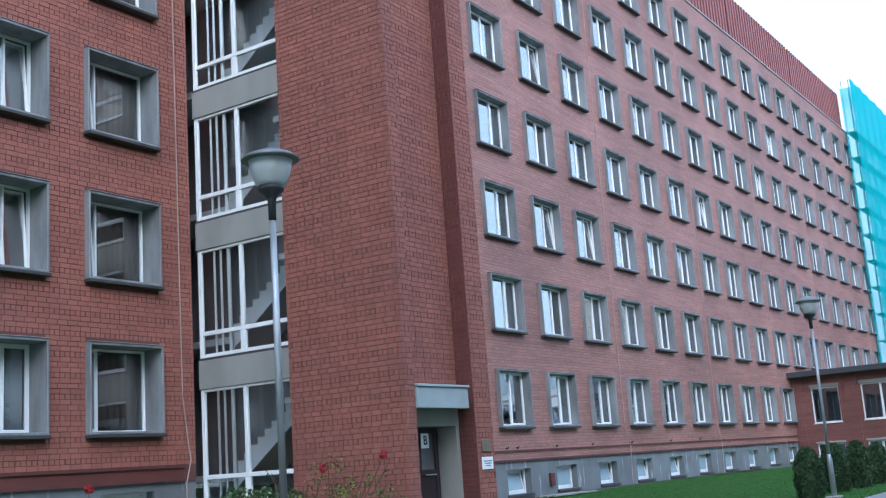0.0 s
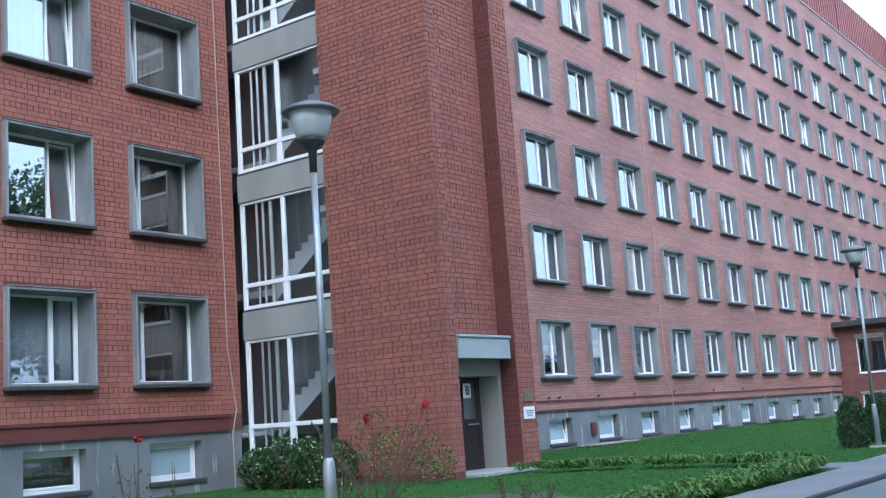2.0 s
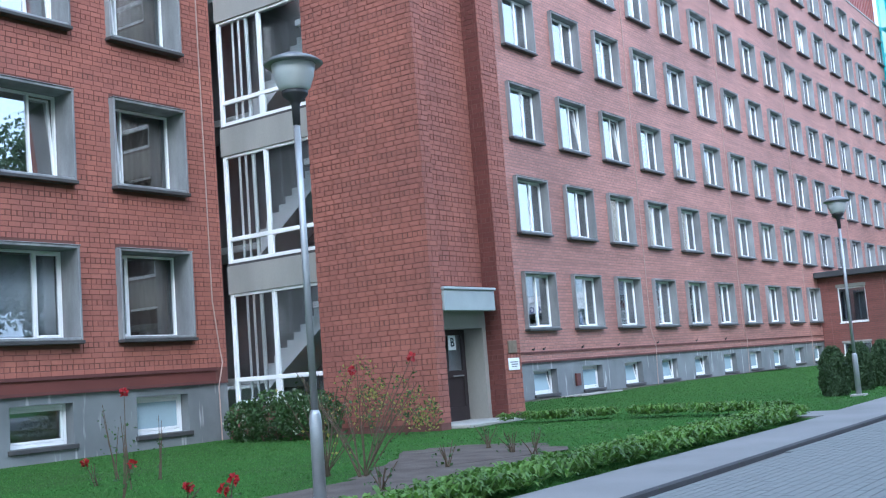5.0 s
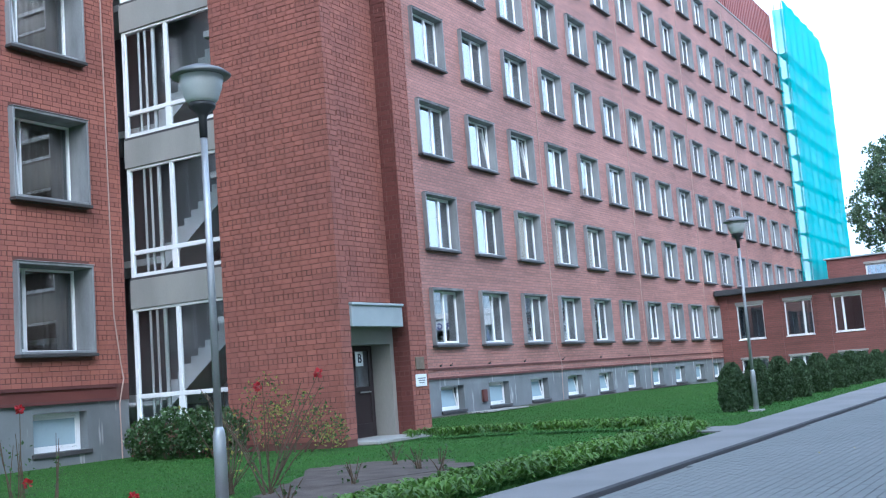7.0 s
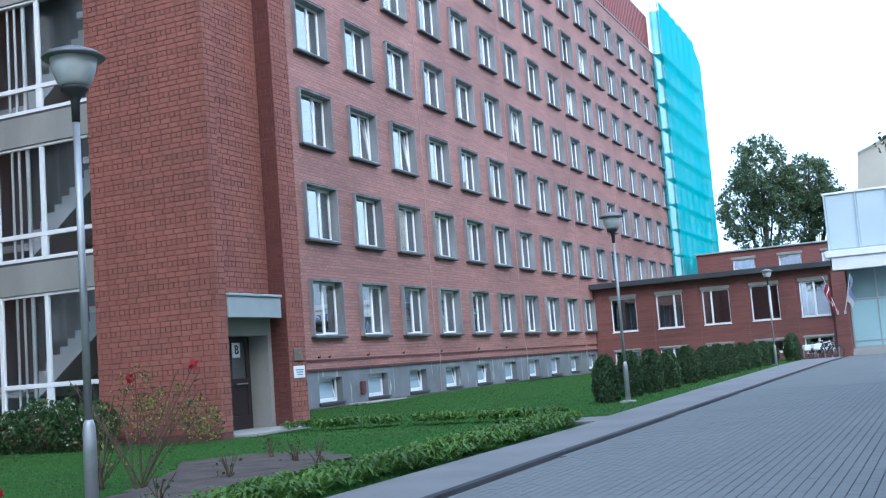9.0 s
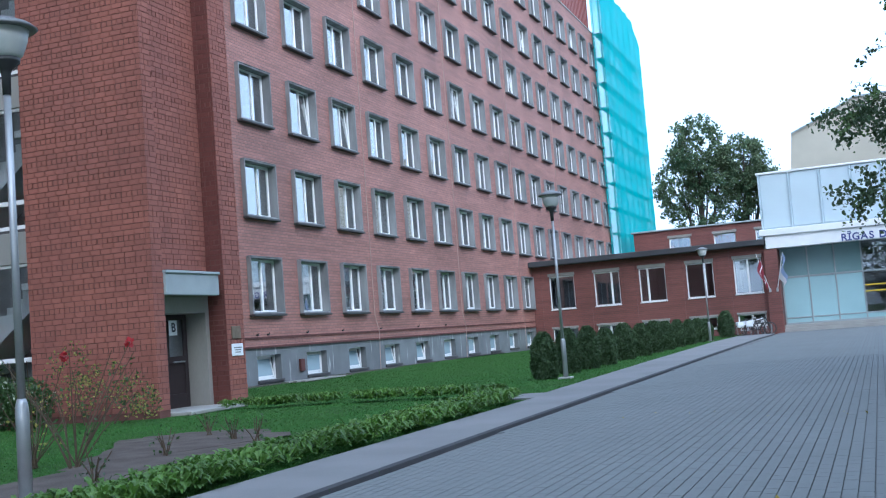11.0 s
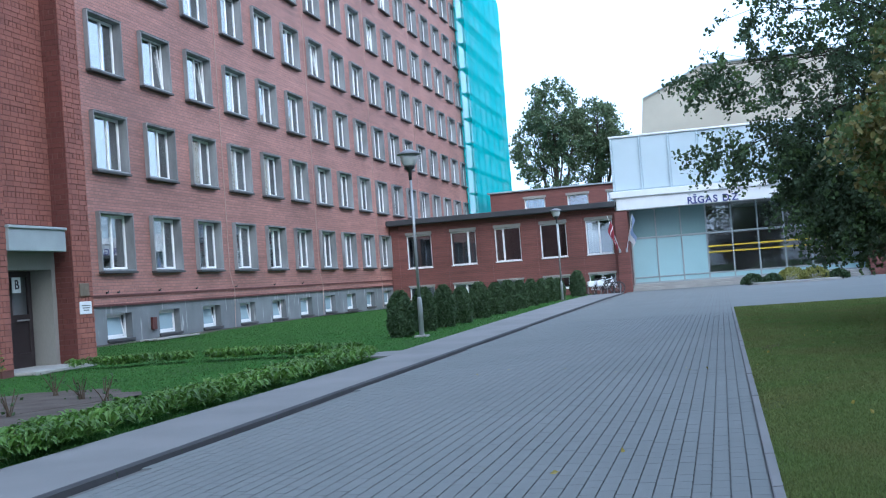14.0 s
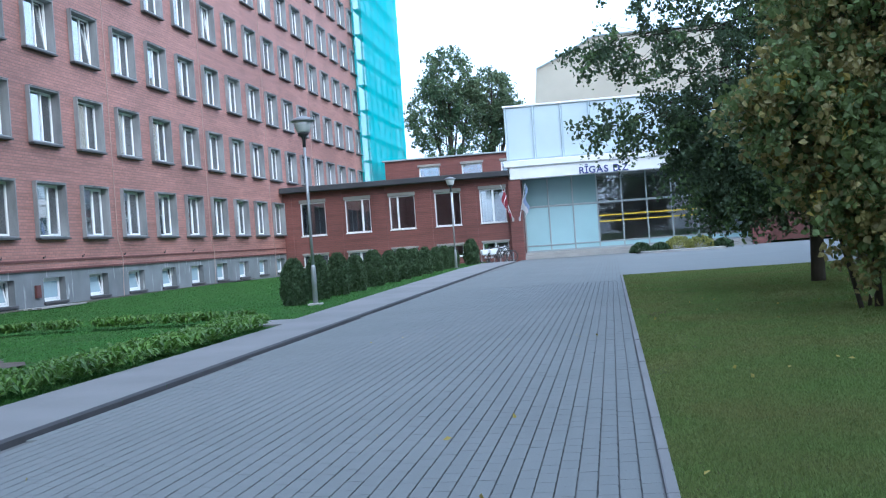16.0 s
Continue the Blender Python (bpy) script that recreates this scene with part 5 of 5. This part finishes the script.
for k, y in enumerate((24.4, 26.6, 28.4, 30.4, 33.2, 36.0, 38.4, 40.8, 43.4, 46.2, 49.0, 51.4)):
    thuja((-7.0 + 0.004 * (y - 24) + rng.uniform(-0.08, 0.08), y, drive_z(y) + 0.04), 1.03 * rng.uniform(0.94, 1.08), rng.uniform(0.58, 0.7), 40 + k)
thuja((-6.85, 58.6, -0.12), 1.4, 0.85, 60)


def hosta_bed(name, path, width, per_m, seed, label):
    """A row of hosta clumps: broad pointed leaves arching out of each crown."""
    r = random.Random(seed)
    s = Shape()
    total = 0
    for (a, b), (c, d) in zip(path, path[1:]):
        L = math.hypot(c - a, d - b)
        for _ in range(int(L * per_m)):
            f = r.random()
            off = r.uniform(-width / 2, width / 2)
            nx, ny = -(d - b) / L, (c - a) / L
            x, y = a + (c - a) * f + nx * off, b + (d - b) * f + ny * off
            for _ in range(16):
                t = r.uniform(0, 2 * math.pi)
                ln, h = r.uniform(0.07, 0.15), r.uniform(0.05, 0.21)
                u, w = Vector((math.cos(t), math.sin(t), 0)), Vector((-math.sin(t), math.cos(t), 0))
                wd = ln * r.uniform(0.16, 0.25)
                o = Vector((x, y, 0))
                p0 = o + u * 0.04 + Vector((0, 0, h * 0.55))
                p1 = o + u * (0.05 + ln * 0.4) + Vector((0, 0, h))
                p2 = o + u * (0.05 + ln) + Vector((0, 0, h * r.uniform(0.45, 1.15)))
                k = len(s.v)
                up = Vector((0, 0, wd * 0.3))
                p3 = p1.lerp(p2, 0.6) + Vector((0, 0, 0.012))
                s.v += [tuple(p0), tuple(p1 + w * wd + up), tuple(p1), tuple(p1 - w * wd + up), tuple(p3 + w * wd * 0.75 + up), tuple(p3), tuple(p3 - w * wd * 0.75 + up), tuple(p2)]
                s.f += [(k, k + 2, k + 1), (k, k + 3, k + 2), (k + 1, k + 2, k + 5, k + 4), (k + 2, k + 3, k + 6, k + 5), (k + 4, k + 5, k + 7), (k + 5, k + 6, k + 7)]
    me = s.mesh(name, HOSTA)
    return tagged(new(name, me), label, "plants", "", "stuff")


hosta_bed("hosta_border", [(-5.68, 3.0), (-5.68, 16.6), (-5.9, 17.5)], 0.64, 34, 1, "dense border of broad green hosta leaves by the walkway")
hosta_bed("hosta_row", [(-12.3, 19.4), (-9.5, 19.7), (-6.2, 18.9)], 0.6, 22, 2, "low row of hosta leaves crossing the lawn")


def rose(at, h, stems, leaves, flowers, seed, label, mat=SHRUB, spread=0.35):
    r = random.Random(seed)
    t = thing("rose_bush", at, label, "rose bush", "rose bushes")
    P, fl = [], []
    for i in range(stems):
        a = r.uniform(0, 2 * math.pi)
        e = Vector((math.cos(a), math.sin(a), 0)) * r.uniform(0.2, 1.0) * spread
        hh = h * (r.uniform(0.55, 1.0) if i else 1.0)
        pts = [Vector((r.uniform(-0.05, 0.05), r.uniform(-0.05, 0.05), -0.02)), e * 0.45 + Vector((0, 0, hh * 0.5)), e + Vector((0, 0, hh))]
        part("stem", Shape().tube(pts, [0.009, 0.007, 0.004], 5), STEM, t)
        for k in range(leaves):
            f = r.uniform(0.2, 1)
            q = pts[0].lerp(pts[1], f * 2) if f < 0.5 else pts[1].lerp(pts[2], f * 2 - 1)
            P.append(tuple(q + Vector((r.gauss(0, 0.07), r.gauss(0, 0.07), r.gauss(0, 0.04)))))
        if i < flowers:
            fl.append(pts[2])
    if P:
        leaf_cloud("foliage", P, 0.052, mat, t, seed)
    for q in fl:
        r2 = np.random.RandomState(seed)
        v = r2.normal(size=(26, 3))
        v = v / np.linalg.norm(v, axis=1)[:, None] * 0.042
        leaf_cloud("flower", v + np.array(q), 0.055, PETAL, t, seed, 0.0, "red rose bloom", 1.1)
    return t


rose((-8.3, 9.9, 0.0), 1.35, 16, 6, 1, 1, "tall leggy rose bush with a red bloom on bare soil", spread=0.75)
rose((-9.2, 10.3, 0.0), 1.25, 15, 6, 1, 2, "tall leggy rose bush with yellowing leaves", SHRUB_YELLOW, 0.7)
for k, (x, y, h) in enumerate(((-11.42, 9.0, 1.2), (-10.24, 8.0, 0.38), (-8.72, 7.6, 0.2), (-8.1, 7.6, 0.27), (-12.95, 10.0, 1.05), (-12.1, 10.1, 0.85), (-13.4, 10.6, 0.5), (-12.6, 9.4, 0.3))):
    rose((x, y, 0.0), h, 3, 8, (1, 1, 1, 2, 0, 0, 0, 1)[k], 20 + k, "thin rose bush with red blooms in the lawn", spread=0.16)
for k, (x, y) in enumerate(((-7.0, 8.6), (-7.6, 10.6), (-7.9, 12.5), (-8.8, 13.3), (-7.2, 11.9))):
    rose((x, y, 0.02), 0.32, 7, 5, 0, 50 + k, "cut back rose stump with bare twigs", spread=0.2)


def shrub(name, at, lumps, leaves, size, mat, seed, label, extra=None):
    r = np.random.RandomState(seed)
    t = thing(name, at, label, "shrub")
    C = np.array([l[0] for l in lumps])
    R = np.array([l[1] for l in lumps])
    k = r.randint(0, len(C), leaves)
    v = r.normal(size=(leaves, 3))
    v /= np.linalg.norm(v, axis=1)[:, None]
    P = C[k] + v * (R[k] * r.uniform(0.4, 1.05, leaves) ** 0.6)[:, None]
    P[:, 2] = np.abs(P[:, 2])
    leaf_cloud("foliage", P, size, mat, t, seed)
    if extra:
        q = P[r.randint(0, leaves, int(leaves * extra[1]))] + v[:int(leaves * extra[1])] * 0.06
        leaf_cloud("bright_leaves", q, size, extra[0], t, seed + 1)
    for c in C:
        part("stem", Shape().tube([(c[0] * 0.5, c[1] * 0.5, -0.03), tuple(c)], [0.02, 0.006], 5), STEM, t)
    return t


PALE = leaf_material("white edged leaf", (0.45, 0.5, 0.4), (0.25, 0.32, 0.2), 0.5, 0.2)
shrub("variegated_shrub", (-16.3, 16.9, 0), [((-1.1, 0, 0.4), 0.45), ((-0.4, 0.1, 0.5), 0.55), ((0.4, 0, 0.5), 0.5), ((1.0, 0.1, 0.45), 0.5)], 5200, 0.09, SHRUB, 4, "dark green shrub with white leaf edges below the window", (PALE, 0.06))
shrub("pale_shrub", (-13.9, 17.2, 0), [((-0.5, 0, 1.1), 0.5), ((-0.3, 0, 0.55), 0.45), ((0.3, 0.1, 0.75), 0.5), ((0.8, 0.1, 0.5), 0.45), ((1.1, 0.1, 0.35), 0.3)], 700, 0.06, SHRUB, 5, "loose shrub with yellow green leaves against brick", (SHRUB_YELLOW, 0.9))

# unseen trees added behind and beside the camera; they shade walls, show in panes
for k, (x, y, h) in enumerate(((13, 3, 22), (14, -7, 21), (13, 12, 20), (17, 21, 19), (18, 31, 18), (20, 41, 18), (26, 53, 18), (9, -15, 21), (-1, -20, 22), (-12, -19, 21), (21, 12, 23), (23, -2, 23), (28, 9, 25), (29, 24, 25), (30, 39, 25), (31, -14, 25), (36, 52, 25))):
    tree("garden_tree", (x, y, DRIVE), h, 2.6, ((0, 0, h * 0.56), (5.4, 5.4, h * 0.44)), 15000, 0.5, ((LINDEN, 1.0),), 100 + k, "tall unseen broadleaf tree added to shade the walls", 0.26, 12, 80, 4)

# planter before the entrance
pl = thing("flower_planter", (4.3, 59.0, -0.17), "low stone planter with clipped shrubs before the entrance", "planter")
s = Shape()
s.lathe([(2.4, -0.02), (2.4, 0.12), (2.3, 0.14)], sides=28)
s.v = [(x, y * 0.45, z) for x, y, z in s.v]
part("rim", s, STONE, pl)
for k, (x, y, rr, m) in enumerate(((-1.7, 0, 0.62, THUJA), (-0.9, -0.2, 0.55, THUJA), (-0.1, 0.1, 0.85, SHRUB_YELLOW), (0.8, 0.1, 0.8, SHRUB_YELLOW), (1.7, 0, 0.55, THUJA))):
    r = np.random.RandomState(70 + k)
    v = r.normal(size=(1500, 3))
    v /= np.linalg.norm(v, axis=1)[:, None]
    v[:, 2] = np.abs(v[:, 2])
    P = v * rr * r.uniform(0.75, 1.02, 1500)[:, None] * np.array([1, 0.8, 0.85]) + np.array([x * 1.25, y, 0.08])
    leaf_cloud("clipped_shrub", P, 0.12, m, pl, 70 + k)

# fallen leaves on the right lawn and the drive
P = [(rng.uniform(0.4, 7), rng.uniform(4.5, 24), DRIVE + 0.03) for _ in range(110)] + [(rng.uniform(-3.5, 0.1), rng.uniform(5, 16), DRIVE + 0.025) for _ in range(14)]
tagged(leaf_cloud("fallen_leaves", P, 0.045, YELLOW, None, 90, 0.0), "scattered yellow fallen leaves", "leaves", "", "stuff")


# ---- street lamps ----
def street_lamp(at, k=0.72):
    """A post with a bowl under a flat hood; k narrows the head."""
    t = thing("street_lamp", at, "grey steel lamp post with a milky bowl and a flat hood", "street lamp", "lamps along the drive")
    part("lower_post", Shape().lathe([(0.06, -0.05), (0.058, 0.78), (0.051, 0.85), (0.037, 0.89)], sides=16), STEEL, t, smooth=True)
    part("upper_post", Shape().lathe([(0.035, 0.88), (0.031, 3.6)], sides=16), STEEL, t, smooth=True)
    part("foot_plate", Shape().soft_box((-0.15, -0.15, -0.06), (0.15, 0.15, 0.03), 0.01), STONE, t)
    part("neck", Shape().lathe([(0.036, 3.56), (0.04, 3.75), (0.054, 3.79), (0.17 * k, 3.85), (0.175 * k, 3.89)], sides=18), BLACK, t, smooth=True)
    part("bowl", Shape().lathe([(0.165 * k, 3.885), (0.21 * k, 3.92), (0.265 * k, 4.03), (0.3 * k, 4.17)], sides=28), BOWL, t, "milky white bowl", smooth=True)
    part("hood", Shape().lathe([(0.375 * k, 4.14), (0.395 * k, 4.155), (0.31 * k, 4.2), (0.12 * k, 4.255), (0.03, 4.27)], sides=28), HOOD, t, smooth=True)
    return t


lamp = street_lamp((-6.86, 7.54, 0))
for x, y in ((-6.42, 24.0), (-6.62, 50.2)):
    copy_thing(lamp, Matrix.Translation((x, y, drive_z(y) + 0.04)))


# ---- bicycles, flags, small things ----
def bicycle(at, turn, mat, label):
    t = thing("bicycle", at, label, "bicycle", "parked bicycles")
    for x in (-0.52, 0.52):
        w = part("wheel", Shape().ring((x, 0, 0.34), (0, 1, 0), 0.32, 0.03), BLACK, t, smooth=True)
        s = Shape()
        for k in range(12):
            a = math.pi * k / 6
            s.tube([(x, 0.012 * (-1) ** k, 0.34), (x + 0.32 * math.cos(a), 0, 0.34 + 0.32 * math.sin(a))], 0.003, 4)
        part("spokes", s, STEEL, w)
    s = Shape()
    for a, b in (((-0.52, 0, 0.34), (-0.05, 0, 0.3)), ((-0.05, 0, 0.3), (-0.2, 0, 0.85)), ((-0.05, 0, 0.3), (0.36, 0, 0.78)), ((-0.18, 0, 0.78), (0.34, 0, 0.88)), ((-0.52, 0, 0.34), (-0.18, 0, 0.78)), ((0.52, 0, 0.34), (0.33, 0, 0.98))):
        s.tube([a, b], 0.025, 7)
    part("frame", s, mat, t, smooth=True)
    part("saddle", Shape().soft_box((-0.34, -0.07, 0.86), (-0.08, 0.07, 0.92), 0.03), BLACK, t)
    part("handlebar", Shape().tube([(0.2, -0.27, 1.0), (0.33, -0.1, 1.02), (0.33, 0.1, 1.02), (0.2, 0.27, 1.0)], 0.013, 6), BLACK, t, smooth=True)
    part("pannier", Shape().soft_box((-0.72, -0.16, 0.5), (-0.36, 0.16, 0.8), 0.04), WHITE, t)
    t.matrix_world = Matrix.Translation(at) @ pose(0, 0, 0, 0, 0, turn)
    return t


bicycle((-5.95, 61.4, -0.17), 25, WHITE, "white bicycle parked by the brick wall")
bicycle((-5.4, 61.2, -0.17), 12, BLACK, "dark bicycle with a pale bag by the brick wall")
bicycle((-5.65, 62.0, -0.17), 18, WHITE, "white bicycle leaning by the brick wall")
rack = thing("bicycle_rack", (-5.75, 61.7, -0.17), "low metal bicycle rack on the paving", "rack")
for k in range(6):
    x = -0.9 + k * 0.36
    part("hoop", Shape().tube([(x, -0.2, 0), (x, -0.2, 0.55), (x, 0.2, 0.55), (x, 0.2, 0)], 0.014, 6), STEEL, rack)


def flag(at, lean, colours, label):
    t = thing("wall_flag", at, label, "flag", "flags by the entrance")
    tip = Vector((lean, -0.5, 2.1))
    part("pole", Shape().tube([(0, 0, 0), tuple(tip)], 0.02, 8), WHITE, t)
    part("bracket", Shape().soft_box((-0.06, -0.06, -0.1), (0.06, 0.12, 0.12), 0.01), STEEL, t)
    for k, (m, a, b) in enumerate(colours):
        s = Shape()
        n = 16
        for i in range(n + 1):
            f = i / n
            for g in (a, b):
                p = tip * (0.98 - 0.55 * g)
                s.v.append((p.x + 0.10 * math.sin(f * 7 + g * 3) + 0.12 * f, p.y + 0.06 * math.sin(f * 9 + g * 4), p.z - 1.35 * f * (1 - 0.35 * g)))
        for i in range(n):
            s.f.append((2 * i, 2 * i + 1, 2 * i + 3, 2 * i + 2))
        part("cloth", s, m, t, smooth=True)
    return t


CRIMSON = material("crimson cloth", (0.20, 0.02, 0.035), 0.8, 0.1, 3, 50, 0.0)
CLOTH = material("white cloth", (0.75, 0.75, 0.78), 0.8, 0.06, 3, 50, 0.0)
CLOTH_BLUE = material("pale blue cloth", (0.35, 0.45, 0.68), 0.8, 0.06, 3, 50, 0.0)
flag((-4.95, AY - 0.3, 2.25), -0.55, ((CRIMSON, 0.0, 0.44), (CLOTH, 0.44, 0.54), (CRIMSON, 0.54, 1.0)), "hanging crimson flag with a white stripe")
flag((-4.55, AY - 0.3, 2.25), 0.5, ((CLOTH_BLUE, 0.0, 0.5), (CLOTH, 0.5, 1.0)), "hanging pale blue and white flag")
plank = thing("wooden_boards", (-17.9, 31.6, 0), "weathered grey boards lying on the grass", "boards")
for k in range(3):
    part("board", Shape().soft_box((0.25 * k, 0.1 * k, 0.0), (0.25 * k + 0.16, 2.6 + 0.3 * k, 0.05), 0.008), CONCRETE, plank)



# parked cars and a low wall beyond the square
def car(at, turn, paint, label):
    t = thing("parked_car", at, label, "car", "parked cars")
    prof = [(-2.1, 0.35), (-2.15, 0.75), (-1.95, 0.92), (-1.45, 0.98), (-0.85, 1.42), (0.65, 1.45), (1.35, 1.0), (2.05, 0.88), (2.15, 0.6), (2.1, 0.35)]
    s = Shape()
    n = len(prof)
    for w, k in ((-0.82, 1.0), (-0.86, 0.97), (0.86, 0.97), (0.82, 1.0)):
        for x, z in prof:
            inset = 0.16 if z > 1.1 else 0.0
            s.v.append((x * (1.0 if abs(w) > 0.84 else 0.99), w - math.copysign(inset, w), z))
    for r in range(3):
        for i in range(n):
            a, b = r * n + i, r * n + (i + 1) % n
            s.f.append((a, b, b + n, a + n))
    s.f += [tuple(reversed(range(n))), tuple(range(3 * n, 4 * n))]
    part("body", s, paint, t, smooth=False)
    for sgn in (-1, 1):
        y = sgn * 0.79
        part("side_window", Shape().quad((-1.3, y * 1.03, 1.0), (1.2, y * 1.03, 1.0), (0.6, y * 0.9, 1.38), (-0.8, y * 0.9, 1.38)), BLACK, t)
        part("headlight", Shape().soft_box((2.03, sgn * 0.62 - 0.16, 0.66), (2.16, sgn * 0.62 + 0.16, 0.8), 0.03), PVC, t)
        for x in (-1.35, 1.35):
            w = part("wheel", Shape().ring((x, sgn * 0.78, 0.32), (0, 1, 0), 0.23, 0.09), BLACK, t, smooth=True)
            part("rim", Shape().ring((x, sgn * 0.8, 0.32), (0, 1, 0), 0.12, 0.05, 16), STEEL, w, smooth=True)
    t.matrix_world = Matrix.Translation(at) @ pose(0, 0, 0, 0, 0, turn)
    return t


DARKPAINT = material("dark car paint", (0.025, 0.028, 0.035), 0.25, 0.05, 2, 40, 0.0)
car((13.2, 58.0, -0.15), 70, DARKPAINT, "dark parked car beyond the tree")
car((16.4, 57.0, -0.15), 80, WHITE, "white parked car beyond the tree")
car((19.5, 57.6, -0.15), 75, DARKPAINT, "dark parked car beyond the tree")
yard = thing("low_yard_building", (30, 74, 0), "low dark brick building beyond the square", "building")
part("wall", Shape().box((-19, 0, -0.2), (25, 8, 3.4)), BAND, yard)
part("roof", Shape().soft_box((-19.4, -0.4, 3.4), (25.4, 8.4, 3.65), 0.03), ROOFING, yard)

# ---- brickwork of the near walls ----
br = random.Random(9)


def bricks_on(pl, bricks, label):
    ob = part("brickwork", brick_shape(pl, bricks, br), BRICK, None, label)
    ob["kind"] = "stuff"
    return to_block(ob)


near = [b for b in TOWER_SIDE if 0.0 < b[2] < 2.35]
bricks_on(side, [b for b in TOWER_SIDE if not 0.0 < b[2] < 2.35], "red brick facing of the stair tower")
bricks_on(front, CORNER_FRONT, "red brick facing of the corner pier")
bricks_on(front, PIL_FRONT, "red brick facing of the pilaster")
bricks_on(recess, RECESS, "red brick facing above the canopy")
bricks_on(pil, PIL_SIDE, "dark brown brick side of the pilaster").data.materials[0] = BRICK_DARK
bricks_on(facade, LEFT_BRICKS, "red brick facing of the left wing")
cache = {}
for a, b, c, d in near:
    w = round((b - a) / 0.01) * 0.01
    if w not in cache:
        cache[w] = brick_shape(Plane((0, 0, 0), (1, 0, 0), (0, -1, 0)), [(0, w, 0, COURSE - JOINT_W)], br).mesh("brick", BRICK)
    o = to_block(new("brick", cache[w]))
    o.location = (a, TY, c)

# paving blocks of the drive, in rows along it
PW, PL = 0.1, 0.2
GAP = 0.0022
paver = {}
rest = Shape()
pr = random.Random(13)
named = 0
for i in range(54):
    base = 0.155 - (i + 1) * PW
    j0 = 0.5 * (i % 2)
    j = 0
    while True:
        y = 3.6 + (j + j0) * PL
        j += 1
        if y > 27:
            break
        x0 = base + 0.0115 * y
        if x0 < kerb_x(y) + 0.01:
            continue
        z = drive_z(y) + 0.016 + pr.uniform(-0.0006, 0.0006)
        if named < 300 and i < 14 and 4.6 < y < 10:
            if "m" not in paver:
                paver["m"] = Shape().box((0.004, GAP, -0.016), (PW - 0.0045, PL - GAP, 0.0)).mesh("paving_block", PAVER)
            o = new("paving_block", paver["m"])
            o.parent = drive
            o.location = (x0, y, z)
            named += 1
            continue
        k = len(rest.v)
        wob = pr.uniform(-0.0018, 0.0018)
        a, b, c, d = x0 + 0.004 + wob, x0 + PW - 0.0045 + wob, y + GAP, y + PL - GAP
        rest.v += [(a, c, z), (b, c, z), (b, d, z), (a, d, z), (a, c, z - 0.016), (b, c, z - 0.016), (b, d, z - 0.016), (a, d, z - 0.016)]
        rest.f += [(k, k + 1, k + 2, k + 3), (k + 4, k + 5, k + 1, k), (k + 5, k + 6, k + 2, k + 1), (k + 6, k + 7, k + 3, k + 2), (k + 7, k + 4, k, k + 3)]
o = part("paving_blocks", rest, PAVER, drive)
o["kind"] = "stuff"
s = Shape()
for i in range(52):
    base = 0.155 - (i + 1) * PW
    for a, b in ((27.05, 30), (30, 48), (48, 62), (62, 65)):
        m, n = base + 0.0115 * a, base + 0.0115 * b
        if m > kerb_x(a) + 0.01 and n > kerb_x(b) + 0.01:
            p, q = drive_z(a) + 0.014, drive_z(b) + 0.014
            s.quad((m + 0.004, a, p), (m + PW - 0.0045, a, p), (n + PW - 0.0045, b, q), (n + 0.004, b, q))
for a, b in ((30.05, 48), (48, 62), (62, 65)):
    p, q = drive_z(a) + 0.014, drive_z(b) + 0.014
    s.quad((edge_x(a), a, p), (58, a, p), (58, b, q), (edge_x(b), b, q))
o = part("far_paving", s, PAVER, drive)
o["kind"] = "stuff"

# daylight passes the panes
for o in bpy.data.objects:
    if o.type == "MESH" and o.data.materials and o.data.materials[0] in (GLASS, GLASS_DARK, GLASS_HALL):
        o.visible_shadow = False
